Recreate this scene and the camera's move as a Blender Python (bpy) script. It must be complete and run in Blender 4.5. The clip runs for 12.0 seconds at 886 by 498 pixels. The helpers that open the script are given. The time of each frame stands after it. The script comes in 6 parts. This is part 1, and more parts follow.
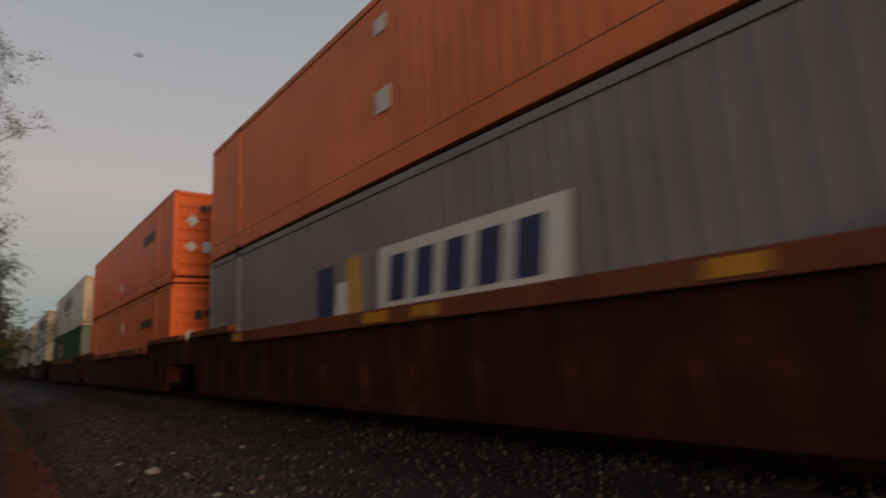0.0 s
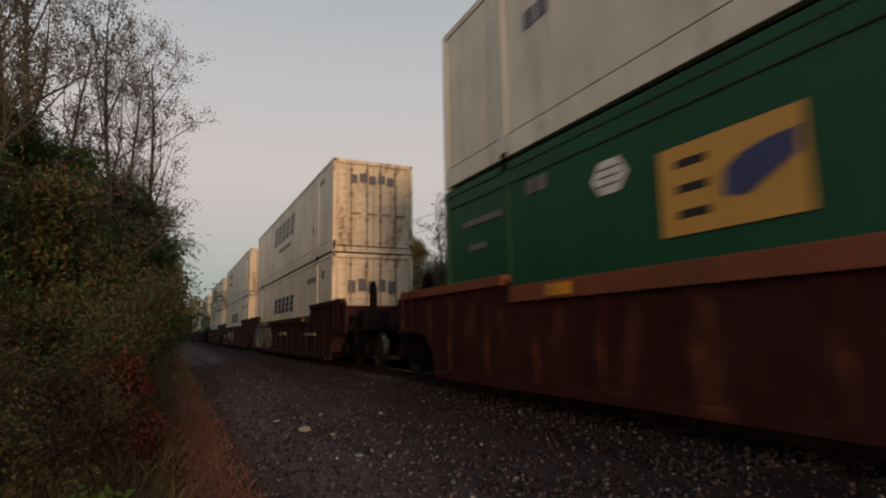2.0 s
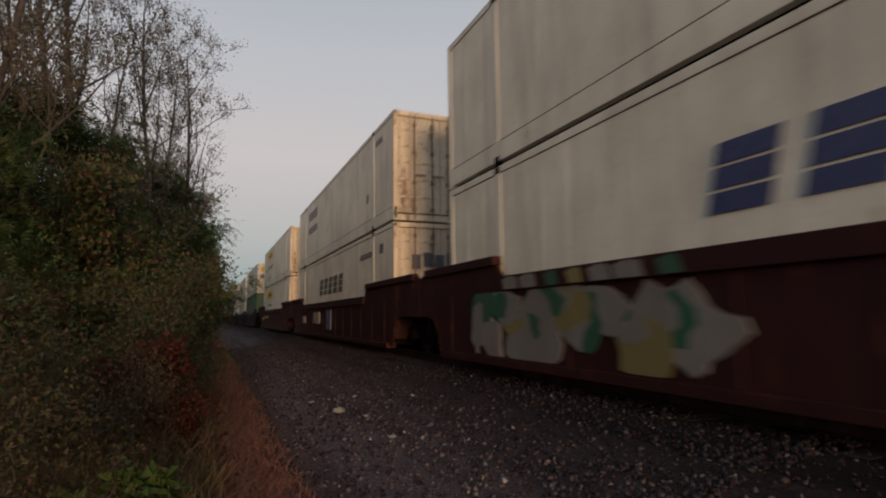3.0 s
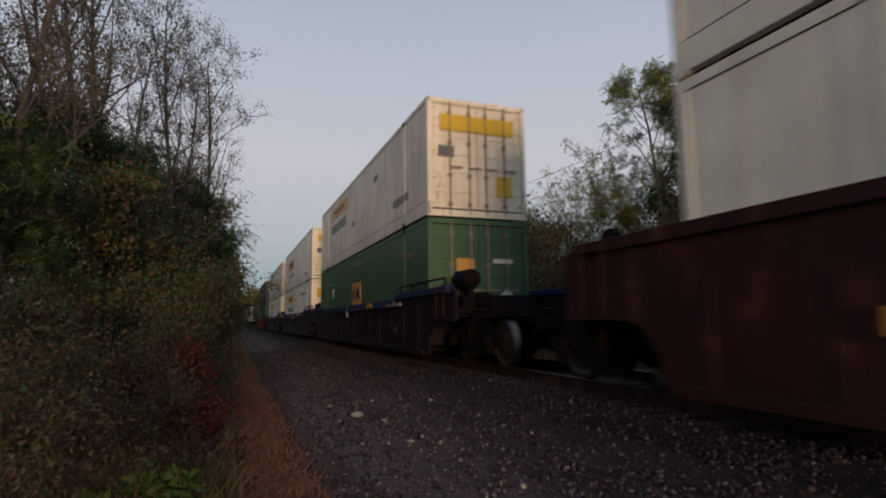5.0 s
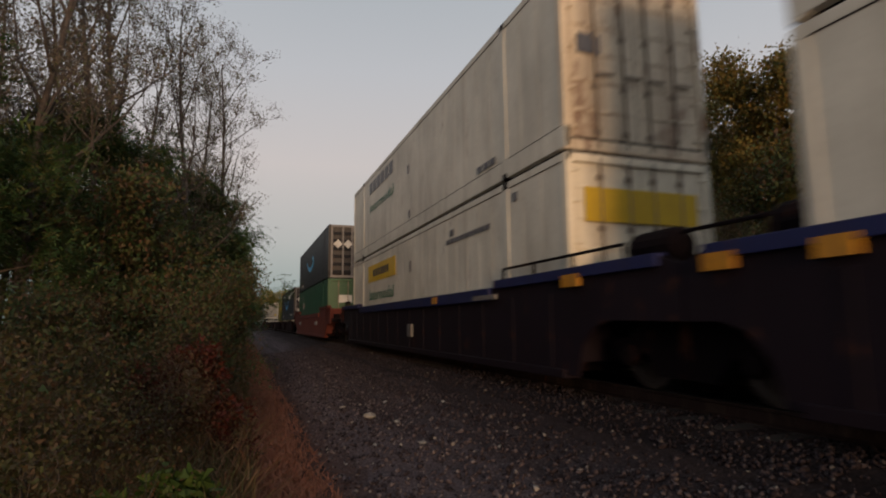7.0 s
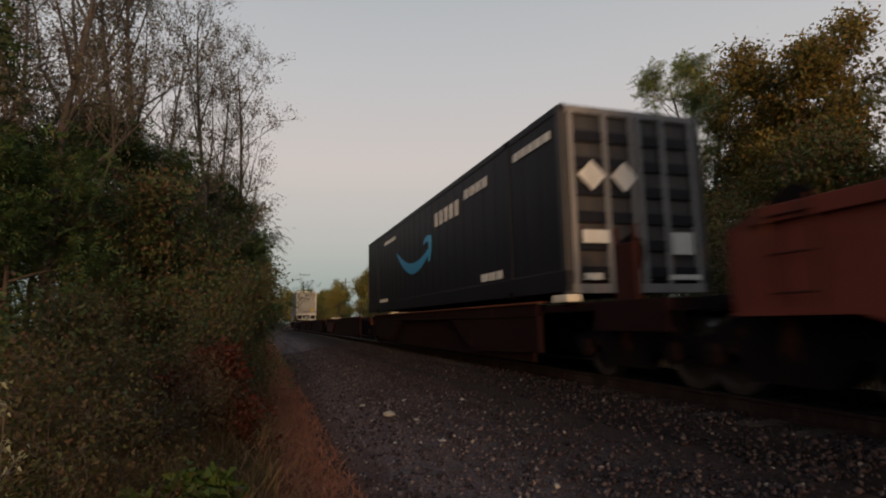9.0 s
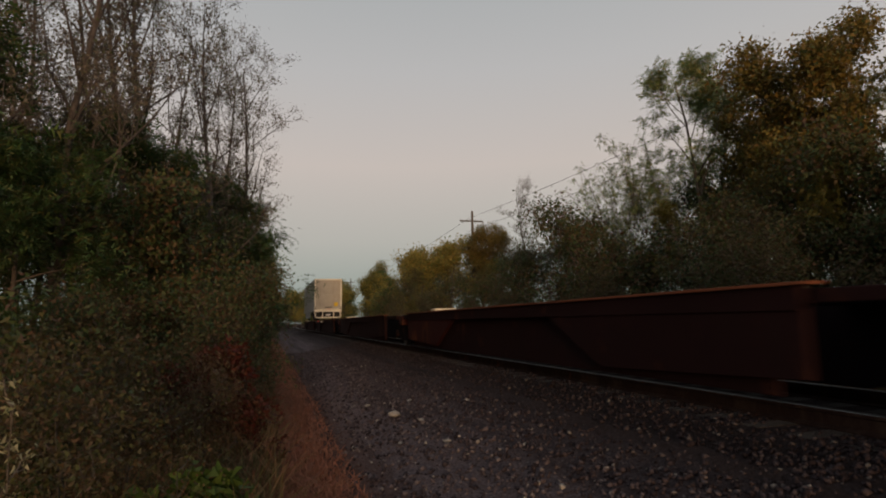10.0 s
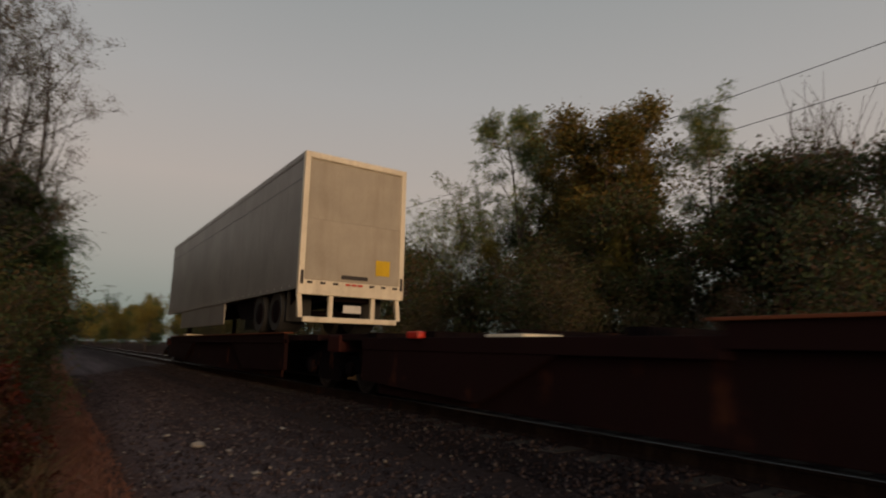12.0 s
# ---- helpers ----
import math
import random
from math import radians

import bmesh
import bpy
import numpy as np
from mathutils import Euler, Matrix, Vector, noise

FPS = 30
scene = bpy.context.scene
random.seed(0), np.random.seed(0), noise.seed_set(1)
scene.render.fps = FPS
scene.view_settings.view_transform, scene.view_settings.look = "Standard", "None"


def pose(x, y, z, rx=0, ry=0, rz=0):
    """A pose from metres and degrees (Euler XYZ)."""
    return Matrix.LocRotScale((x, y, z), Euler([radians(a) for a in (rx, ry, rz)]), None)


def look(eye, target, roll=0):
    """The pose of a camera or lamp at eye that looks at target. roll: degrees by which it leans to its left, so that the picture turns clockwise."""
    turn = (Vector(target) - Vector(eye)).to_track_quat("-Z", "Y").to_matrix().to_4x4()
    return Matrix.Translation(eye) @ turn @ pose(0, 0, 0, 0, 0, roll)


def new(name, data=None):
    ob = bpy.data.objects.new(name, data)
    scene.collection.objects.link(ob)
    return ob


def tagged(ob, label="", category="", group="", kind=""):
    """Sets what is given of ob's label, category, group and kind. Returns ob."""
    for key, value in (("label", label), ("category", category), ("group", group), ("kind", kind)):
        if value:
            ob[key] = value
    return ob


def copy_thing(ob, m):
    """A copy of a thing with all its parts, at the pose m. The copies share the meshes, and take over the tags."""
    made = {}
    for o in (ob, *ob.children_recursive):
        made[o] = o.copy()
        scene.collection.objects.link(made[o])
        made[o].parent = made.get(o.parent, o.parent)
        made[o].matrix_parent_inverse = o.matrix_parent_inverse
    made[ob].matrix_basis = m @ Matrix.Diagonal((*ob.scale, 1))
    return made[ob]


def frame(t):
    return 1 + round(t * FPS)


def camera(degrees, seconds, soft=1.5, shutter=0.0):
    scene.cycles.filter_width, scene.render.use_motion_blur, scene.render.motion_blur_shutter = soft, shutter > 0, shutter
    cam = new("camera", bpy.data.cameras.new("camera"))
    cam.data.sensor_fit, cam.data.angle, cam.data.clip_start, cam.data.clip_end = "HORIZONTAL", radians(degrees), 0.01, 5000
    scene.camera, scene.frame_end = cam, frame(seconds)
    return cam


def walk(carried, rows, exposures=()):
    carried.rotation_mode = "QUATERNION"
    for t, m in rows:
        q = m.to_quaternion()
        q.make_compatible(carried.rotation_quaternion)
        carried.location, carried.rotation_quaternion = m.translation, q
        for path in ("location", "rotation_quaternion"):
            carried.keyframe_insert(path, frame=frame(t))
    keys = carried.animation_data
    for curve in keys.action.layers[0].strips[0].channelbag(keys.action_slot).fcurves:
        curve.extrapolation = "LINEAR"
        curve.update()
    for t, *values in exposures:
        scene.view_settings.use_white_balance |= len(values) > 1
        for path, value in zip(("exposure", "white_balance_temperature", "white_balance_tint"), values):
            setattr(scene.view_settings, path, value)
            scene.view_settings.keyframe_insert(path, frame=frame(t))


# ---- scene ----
SUN_UP, SUN_TURN, SUN_LEVEL = 1.5, 189.0, 2.0
SKY_LEVEL, SKY_GAIN = 0.1, 8.0
EXPOSURES = [(0.0, -0.05, 6700, 12), (0.3, 0.25, 6800, 12), (0.6, 0.4, 6900, 12), (1.0, 0.38, 6900, 12), (3.0, 0.33, 6500, 12), (5.0, 0.30, 5900, 12), (5.5, 0.2, 5900, 12), (6.0, 0.3, 6300, 12), (6.5, 0.4, 6500, 12),
             (7.0, 0.3, 6600, 12), (9.0, 0.35, 6800, 12), (9.5, 0.3, 6900, 12), (10.0, 0.2, 7000, 12), (10.5, -0.03, 7150, 12), (11.5, -0.05, 7150, 12), (12.0, -0.15, 7150, 12)]


def sin_d(a):
    return math.sin(radians(a))


def cos_d(a):
    return math.cos(radians(a))


EYE = 0.84            # camera height over the rail tops
SIDE = 4.22           # from the camera's line to the near side of the containers
MID = SIDE + 1.295    # centre line of the track


def aim(yaw, pitch, lean):
    """Camera pose: degrees to the right of the track's direction, up, and lean."""
    return pose(0, 0, EYE, 90 + pitch, 0, -yaw) @ pose(0, 0, 0, 0, 0, -lean)


cam = camera(76.87, 12.0, soft=2.0, shutter=0.22)
PATH = [
    (0.0, 39.4, 10.2, 3.0), (0.1, 36.25, 9.3, 4.3), (0.2, 33.8, 9.45, 4.2), (0.3, 31.5, 9.25, 3.7),
    (0.4, 29.9, 9.3, 2.9), (0.5, 29.0, 9.8, 1.9), (1.0, 27.12, 9.33, 1.63), (1.5, 26.78, 9.27, 0.94),
    (2.0, 25.91, 8.41, 0.9), (2.5, 24.48, 7.76, 0.77), (3.0, 22.68, 6.83, 0.71), (3.4, 21.9, 6.8, 0.7),
    (5.0, 20.89, 7.3, 0.69), (5.5, 20.69, 7.15, 0.85), (6.0, 20.29, 7.39, 0.6), (6.5, 19.86, 7.24, 0.95),
    (7.0, 19.64, 7.45, 0.6), (8.8, 18.09, 7.34, 1.08), (9.5, 17.63, 7.2, 1.5), (10.0, 17.4, 7.31, 1.2),
    (10.5, 17.39, 7.38, 1.14), (11.0, 17.85, 7.65, 1.08), (11.5, 20.72, 8.48, 0.62), (11.6, 22.6, 8.85, 0.3),
    (11.7, 24.9, 9.12, -0.05), (11.8, 27.94, 9.44, -0.43), (11.9, 31.4, 9.73, -0.73), (12.0, 34.65, 9.97, -1.02)]
walk(cam, [(t, aim(a, b, c)) for t, a, b, c in PATH], EXPOSURES)

# ---------------------------------------------------------------- light
world = bpy.data.worlds.new("dusk_sky")
scene.world = world
world.use_nodes = True
wn, wl = world.node_tree.nodes, world.node_tree.links
wn.clear()
w_out = wn.new("ShaderNodeOutputWorld")
w_bg = wn.new("ShaderNodeBackground")
w_sky = wn.new("ShaderNodeTexSky")
w_sky.sky_type, w_sky.sun_disc = "NISHITA", False
w_sky.sun_elevation, w_sky.sun_rotation = radians(SUN_UP), radians(SUN_TURN)
w_sky.air_density, w_sky.dust_density, w_sky.ozone_density = 1.0, 1.2, 2.0
# twilight veil: teal at the horizon, rosy above it, blue-grey overhead
w_co = wn.new("ShaderNodeTexCoord")
w_sep = wn.new("ShaderNodeSeparateXYZ")
w_ramp = wn.new("ShaderNodeValToRGB")
w_mix = wn.new("ShaderNodeMix")
w_mix.data_type, w_mix.blend_type = "RGBA", "MIX"
w_mix.inputs[0].default_value = 0.85
wl.new(w_co.outputs["Generated"], w_sep.inputs[0])
wl.new(w_sep.outputs["Z"], w_ramp.inputs[0])
SKY = [(0.0, (0.30, 0.37, 0.36)), (0.05, (0.35, 0.43, 0.425)), (0.14, (0.53, 0.54, 0.525)), (0.27, (0.67, 0.62, 0.60)),
       (0.42, (0.575, 0.59, 0.615)), (0.56, (0.47, 0.515, 0.55)), (1.0, (0.32, 0.38, 0.45))]
cr = w_ramp.color_ramp
while len(cr.elements) < len(SKY):
    cr.elements.new(0.5)
for el, (at, rgb) in zip(cr.elements, SKY):
    el.position, el.color = at, (*rgb, 1)
w_scale = wn.new("ShaderNodeMix")
w_scale.data_type, w_scale.blend_type = "RGBA", "MULTIPLY"
w_scale.inputs[0].default_value = 1.0
w_scale.inputs[7].default_value = (SKY_GAIN, SKY_GAIN, SKY_GAIN, 1)
wl.new(w_ramp.outputs[0], w_scale.inputs[6])
wl.new(w_sky.outputs[0], w_mix.inputs[6])
wl.new(w_scale.outputs[2], w_mix.inputs[7])
wl.new(w_mix.outputs[2], w_bg.inputs[0])
w_bg.inputs[1].default_value = SKY_LEVEL
wl.new(w_bg.outputs[0], w_out.inputs[0])

sun_data = bpy.data.lights.new("low_sun", "SUN")
sun_data.energy, sun_data.angle, sun_data.color = SUN_LEVEL, radians(14), (1.0, 0.66, 0.38)
sun = new("low_sun", sun_data)
sun.matrix_world = look((0, 0, 0), (sin_d(SUN_TURN + 180), cos_d(SUN_TURN + 180), -math.tan(radians(4.0))))

# ---------------------------------------------------------------- materials
def shader(name):
    m = bpy.data.materials.new(name)
    m.use_nodes = True
    nt = m.node_tree
    return m, nt.nodes, nt.links, nt.nodes["Principled BSDF"]


def noise_node(n, l, scale, stretch=(1, 1, 1), detail=4.0, rough=0.6):
    co = n.new("ShaderNodeTexCoord")
    mp = n.new("ShaderNodeMapping")
    mp.inputs["Scale"].default_value = stretch
    tx = n.new("ShaderNodeTexNoise")
    tx.inputs["Scale"].default_value = scale
    tx.inputs["Detail"].default_value = detail
    tx.inputs["Roughness"].default_value = rough
    l.new(co.outputs["Object"], mp.inputs[0])
    l.new(mp.outputs[0], tx.inputs["Vector"])
    return tx.outputs[0]


def ramp(n, l, fac, stops):
    r = n.new("ShaderNodeValToRGB")
    while len(r.color_ramp.elements) < len(stops):
        r.color_ramp.elements.new(0.5)
    for el, (at, c) in zip(r.color_ramp.elements, stops):
        el.position, el.color = at, (*c, 1) if len(c) == 3 else c
    l.new(fac, r.inputs[0])
    return r.outputs[0]


def mix(n, l, fac, a, b, kind="MIX"):
    m = n.new("ShaderNodeMix")
    m.data_type, m.blend_type = "RGBA", kind
    for sock, v in ((m.inputs[0], fac), (m.inputs[6], a), (m.inputs[7], b)):
        if isinstance(v, (int, float)):
            sock.default_value = v
        elif isinstance(v, tuple):
            sock.default_value = (*v, 1)
        else:
            l.new(v, sock)
    return m.outputs[2]


def bump(n, l, height, bsdf, strength=0.3, distance=0.01):
    b = n.new("ShaderNodeBump")
    b.inputs["Strength"].default_value, b.inputs["Distance"].default_value = strength, distance
    l.new(height, b.inputs["Height"])
    l.new(b.outputs[0], bsdf.inputs["Normal"])


def tint(c, k):
    return tuple(min(1.0, v * k) for v in c)


def painted(name, c, rough=0.5, dirt=(0.10, 0.075, 0.055), amount=0.45, rust=0.0, metal=0.0, gloss=0.3):
    """Weathered paint on steel: broad fading, dirt that ran down, grime at fine scale, rust spots."""
    m, n, l, b = shader(name)
    broad = noise_node(n, l, 0.7, (1, 1, 1))
    col = ramp(n, l, broad, [(0.3, tint(c, 0.82)), (0.7, tint(c, 1.12))])
    runs = noise_node(n, l, 3.2, (1, 1, 0.12), 6.0)
    mask = ramp(n, l, runs, [(0.48, (0, 0, 0)), (0.78, (amount, amount, amount))])
    col = mix(n, l, mask, col, dirt)
    fine = noise_node(n, l, 24.0, (1, 1, 0.6), 5.0)
    grime = ramp(n, l, fine, [(0.5, (0, 0, 0)), (0.8, (amount * 0.6,) * 3)])
    col = mix(n, l, grime, col, dirt)
    if rust:
        spots = noise_node(n, l, 2.6, (1, 1, 0.35), 8.0, 0.7)
        rm = ramp(n, l, spots, [(0.62 - 0.25 * rust, (0, 0, 0)), (0.74 - 0.2 * rust, (0.85, 0.85, 0.85))])
        col = mix(n, l, rm, col, (0.13, 0.045, 0.02))
    l.new(col, b.inputs["Base Color"])
    b.inputs["Roughness"].default_value, b.inputs["Metallic"].default_value = rough, metal
    b.inputs["Specular IOR Level"].default_value = gloss
    bump(n, l, broad, b, 0.12, 0.02)
    return m


def plain(name, c, rough=0.6, metal=0.0, spread=0.25, scale=18.0):
    m, n, l, b = shader(name)
    t = noise_node(n, l, scale)
    l.new(ramp(n, l, t, [(0.3, tint(c, 1 - spread)), (0.7, tint(c, 1 + spread))]), b.inputs["Base Color"])
    b.inputs["Roughness"].default_value, b.inputs["Metallic"].default_value = rough, metal
    bump(n, l, t, b, 0.15, 0.004)
    return m


def leafy(name, colours, rough=0.55):
    """Leaves, each with its own colour; light passes through a little."""
    m, n, l, b = shader(name)
    g = n.new("ShaderNodeNewGeometry")
    stops = [((i + 0.5) / len(colours), c) for i, c in enumerate(colours)]
    col = ramp(n, l, g.outputs["Random Per Island"], stops)
    big = noise_node(n, l, 0.5)
    col = mix(n, l, 0.55, col, ramp(n, l, big, [(0.3, (0.45, 0.45, 0.4)), (0.7, (1.3, 1.25, 1.1))]), "MULTIPLY")
    l.new(col, b.inputs["Base Color"])
    b.inputs["Roughness"].default_value = rough
    b.inputs["Specular IOR Level"].default_value = 0.2
    tr = n.new("ShaderNodeBsdfTranslucent")
    l.new(col, tr.inputs[0])
    sh = n.new("ShaderNodeMixShader")
    sh.inputs[0].default_value = 0.25
    l.new(b.outputs[0], sh.inputs[1])
    l.new(tr.outputs[0], sh.inputs[2])
    l.new(sh.outputs[0], n["Material Output"].inputs[0])
    return m


ORANGE = painted("orange_paint", (0.68, 0.13, 0.036), 0.5, amount=0.25, rust=0.05, gloss=0.2)
ORANGE_DEEP = painted("faded_orange_paint", (0.62, 0.165, 0.062), 0.5, amount=0.3, rust=0.05, gloss=0.2)
WHITE = painted("white_paint", (0.60, 0.572, 0.50), 0.5, (0.17, 0.14, 0.11), 0.42, rust=0.02, gloss=0.2)
WHITE_OLD = painted("rust_streaked_white_paint", (0.65, 0.55, 0.42), 0.5, (0.17, 0.085, 0.045), 0.65, rust=0.4)
CREAM = painted("cream_paint", (0.74, 0.67, 0.54), 0.5, (0.22, 0.14, 0.09), 0.35, rust=0.1)
GREY = painted("grey_paint", (0.21, 0.185, 0.20), 0.5, amount=0.25)
GREEN_DARK = painted("dark_green_paint", (0.007, 0.062, 0.028), 0.45, (0.02, 0.02, 0.014), 0.3, gloss=0.2)
GREEN_CHALKY = painted("chalky_green_door_paint", (0.15, 0.20, 0.15), 0.5, (0.06, 0.06, 0.04), 0.6, rust=0.15)
GREEN = painted("green_paint", (0.038, 0.095, 0.047), 0.45, (0.05, 0.05, 0.03), 0.3)
BLACK = painted("black_paint", (0.009, 0.009, 0.014), 0.5, (0.03, 0.026, 0.024), 0.22, gloss=0.15)
BLACK_END = painted("scuffed_black_paint", (0.035, 0.032, 0.033), 0.5, (0.10, 0.078, 0.062), 0.4, rust=0.12)
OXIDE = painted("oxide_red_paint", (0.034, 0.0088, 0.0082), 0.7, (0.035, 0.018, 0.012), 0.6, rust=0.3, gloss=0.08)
# rust brown lightened so the light caught by top edges is in the colour
CHORD = painted("rust_brown_lit_edge_paint", (0.16, 0.050, 0.024), 0.65, (0.06, 0.03, 0.018), 0.6, rust=0.3, gloss=0.15)
OXIDE_RED = painted("brick_red_paint", (0.105, 0.025, 0.019), 0.65, (0.05, 0.022, 0.015), 0.5, rust=0.2, gloss=0.1)
MAROON = painted("maroon_paint", (0.026, 0.0078, 0.0085), 0.65, (0.035, 0.018, 0.014), 0.5, rust=0.2, gloss=0.1)
NAVY = painted("navy_paint", (0.016, 0.020, 0.075), 0.55, (0.03, 0.024, 0.028), 0.4, rust=0.1, gloss=0.15)
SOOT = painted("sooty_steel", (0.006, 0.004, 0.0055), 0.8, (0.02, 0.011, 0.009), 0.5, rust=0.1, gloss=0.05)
ROD = painted("dull_brown_fittings", (0.24, 0.19, 0.15), 0.6, amount=0.4, rust=0.3, gloss=0.2)
GALV = painted("dull_grey_frame", (0.20, 0.19, 0.19), 0.55, (0.1, 0.08, 0.07), 0.5, gloss=0.25)
WHEEL = painted("worn_wheel_steel", (0.07, 0.055, 0.05), 0.5, amount=0.4, metal=0.5, gloss=0.3)
STEEL = plain("worn_steel", (0.42, 0.40, 0.38), 0.32, 0.9)
RAIL_TOP = plain("polished_rail_steel", (0.13, 0.125, 0.12), 0.42, 1.0, 0.1)
RAIL_SIDE = painted("rusty_rail", (0.022, 0.013, 0.012), 0.9, amount=0.4, rust=0.05, gloss=0.05)
RUBBER = plain("tyre_rubber", (0.02, 0.02, 0.02), 0.8)
DARK = plain("dark_gap", (0.014, 0.012, 0.012), 0.9)
FAINT = painted("faint_worn_stencil", (0.13, 0.125, 0.125), 0.6, amount=0.6)
YELLOW = painted("yellow_sign_paint", (0.62, 0.40, 0.02), 0.5, amount=0.25)
GOLD = painted("gold_panel", (0.50, 0.27, 0.06), 0.5, amount=0.3)
PEACH = painted("pale_orange_highlight", (0.58, 0.22, 0.11), 0.5, amount=0.4)
MARK_YELLOW = painted("worn_yellow_mark", (0.50, 0.22, 0.012), 0.6, amount=0.6, rust=0.3)
BLUE = plain("dark_blue_lettering", (0.025, 0.032, 0.10), 0.5)
GREYBLUE = plain("grey_lettering", (0.085, 0.085, 0.10), 0.5)
TEAL = plain("green_lettering", (0.02, 0.12, 0.085), 0.5)
SKYBLUE = plain("sky_blue_film", (0.03, 0.29, 0.56), 0.4, spread=0.1)
PALE = painted("pale_film", (0.62, 0.60, 0.57), 0.5, amount=0.3)
BLACKMARK = plain("black_lettering", (0.025, 0.02, 0.02), 0.6)
RED = plain("red_lens", (0.45, 0.03, 0.02), 0.3)
ALU = painted("dull_aluminium", (0.28, 0.27, 0.26), 0.45, (0.14, 0.12, 0.1), 0.35, metal=0.25)
GRAFF_WHITE = painted("sprayed_white", (0.15, 0.14, 0.135), 0.6, amount=0.6)
GRAFF_GREEN = painted("sprayed_green", (0.012, 0.07, 0.042), 0.6, amount=0.4)
GRAFF_YELLOW = painted("sprayed_yellow", (0.15, 0.125, 0.05), 0.6, amount=0.4)
BARK = plain("bark", (0.075, 0.058, 0.045), 0.9, spread=0.5, scale=9.0)
BARK_PALE = plain("pale_bark", (0.13, 0.105, 0.085), 0.9, spread=0.4, scale=9.0)
BARK_TWIG = plain("grey_brown_twig_bark", (0.078, 0.062, 0.054), 0.9, spread=0.35, scale=9.0)
TIEWOOD = plain("creosoted_tie_wood", (0.022, 0.016, 0.013), 0.95, spread=0.4, scale=7.0)
BLACKWEB = painted("black_car_paint", (0.010, 0.006, 0.010), 0.7, (0.018, 0.011, 0.014), 0.5, rust=0.05, gloss=0.12)
FLATRED = painted("dark_rusty_sill", (0.017, 0.007, 0.0075), 0.8, (0.012, 0.008, 0.008), 0.5, rust=0.08, gloss=0.05)
DOORTAN = painted("dull_tan_door_film", (0.40, 0.36, 0.30), 0.5, (0.2, 0.15, 0.1), 0.3, gloss=0.2)
POLEWOOD = plain("weathered_pole_wood", (0.09, 0.07, 0.055), 0.9, spread=0.4, scale=7.0)
LEAF_GREEN = leafy("green_leaves", [(0.028, 0.062, 0.022), (0.052, 0.108, 0.034), (0.078, 0.120, 0.038), (0.045, 0.086, 0.040), (0.11, 0.11, 0.038)])
LEAF_OLIVE = leafy("olive_leaves", [(0.086, 0.101, 0.029), (0.173, 0.143, 0.033), (0.130, 0.136, 0.036), (0.225, 0.160, 0.036), (0.060, 0.084, 0.029)])
LEAF_YELLOW = leafy("yellowing_leaves", [(0.17, 0.13, 0.032), (0.20, 0.125, 0.032), (0.11, 0.112, 0.032), (0.18, 0.10, 0.028), (0.08, 0.095, 0.03)])
# yellowing leaves in a lighter copy: distance haze is put into the colour
LEAF_HAZE = leafy("hazed_yellow_leaves", [(0.24, 0.205, 0.055), (0.29, 0.215, 0.055), (0.17, 0.175, 0.052), (0.24, 0.165, 0.048), (0.12, 0.15, 0.048)])
LEAF_TAN = leafy("dry_tan_leaves", [(0.155, 0.13, 0.10), (0.115, 0.092, 0.075), (0.19, 0.16, 0.125), (0.09, 0.078, 0.06), (0.10, 0.115, 0.06)])
LEAF_RUST = leafy("rusty_red_leaves", [(0.090, 0.019, 0.014), (0.062, 0.016, 0.012), (0.105, 0.030, 0.018), (0.050, 0.028, 0.016)])
LEAF_DARK = leafy("dark_leaves", [(0.037, 0.064, 0.028), (0.069, 0.098, 0.037), (0.104, 0.091, 0.040), (0.115, 0.064, 0.040)])
LEAF_BRIGHT = leafy("fresh_green_leaves", [(0.066, 0.115, 0.026), (0.098, 0.142, 0.032), (0.052, 0.088, 0.022)])
LEAF_LOCUST = leafy("grey_green_leaves", [(0.151, 0.226, 0.107), (0.213, 0.273, 0.121), (0.121, 0.181, 0.091), (0.305, 0.273, 0.107)])
DRYGRASS = leafy("red_brown_grass", [(0.40, 0.160, 0.112), (0.30, 0.135, 0.095), (0.44, 0.200, 0.142), (0.25, 0.125, 0.088)], 0.8)
WEEDS = leafy("mixed_weeds", [(0.125, 0.120, 0.048), (0.235, 0.150, 0.080), (0.290, 0.175, 0.104), (0.100, 0.102, 0.044), (0.250, 0.118, 0.076)], 0.8)


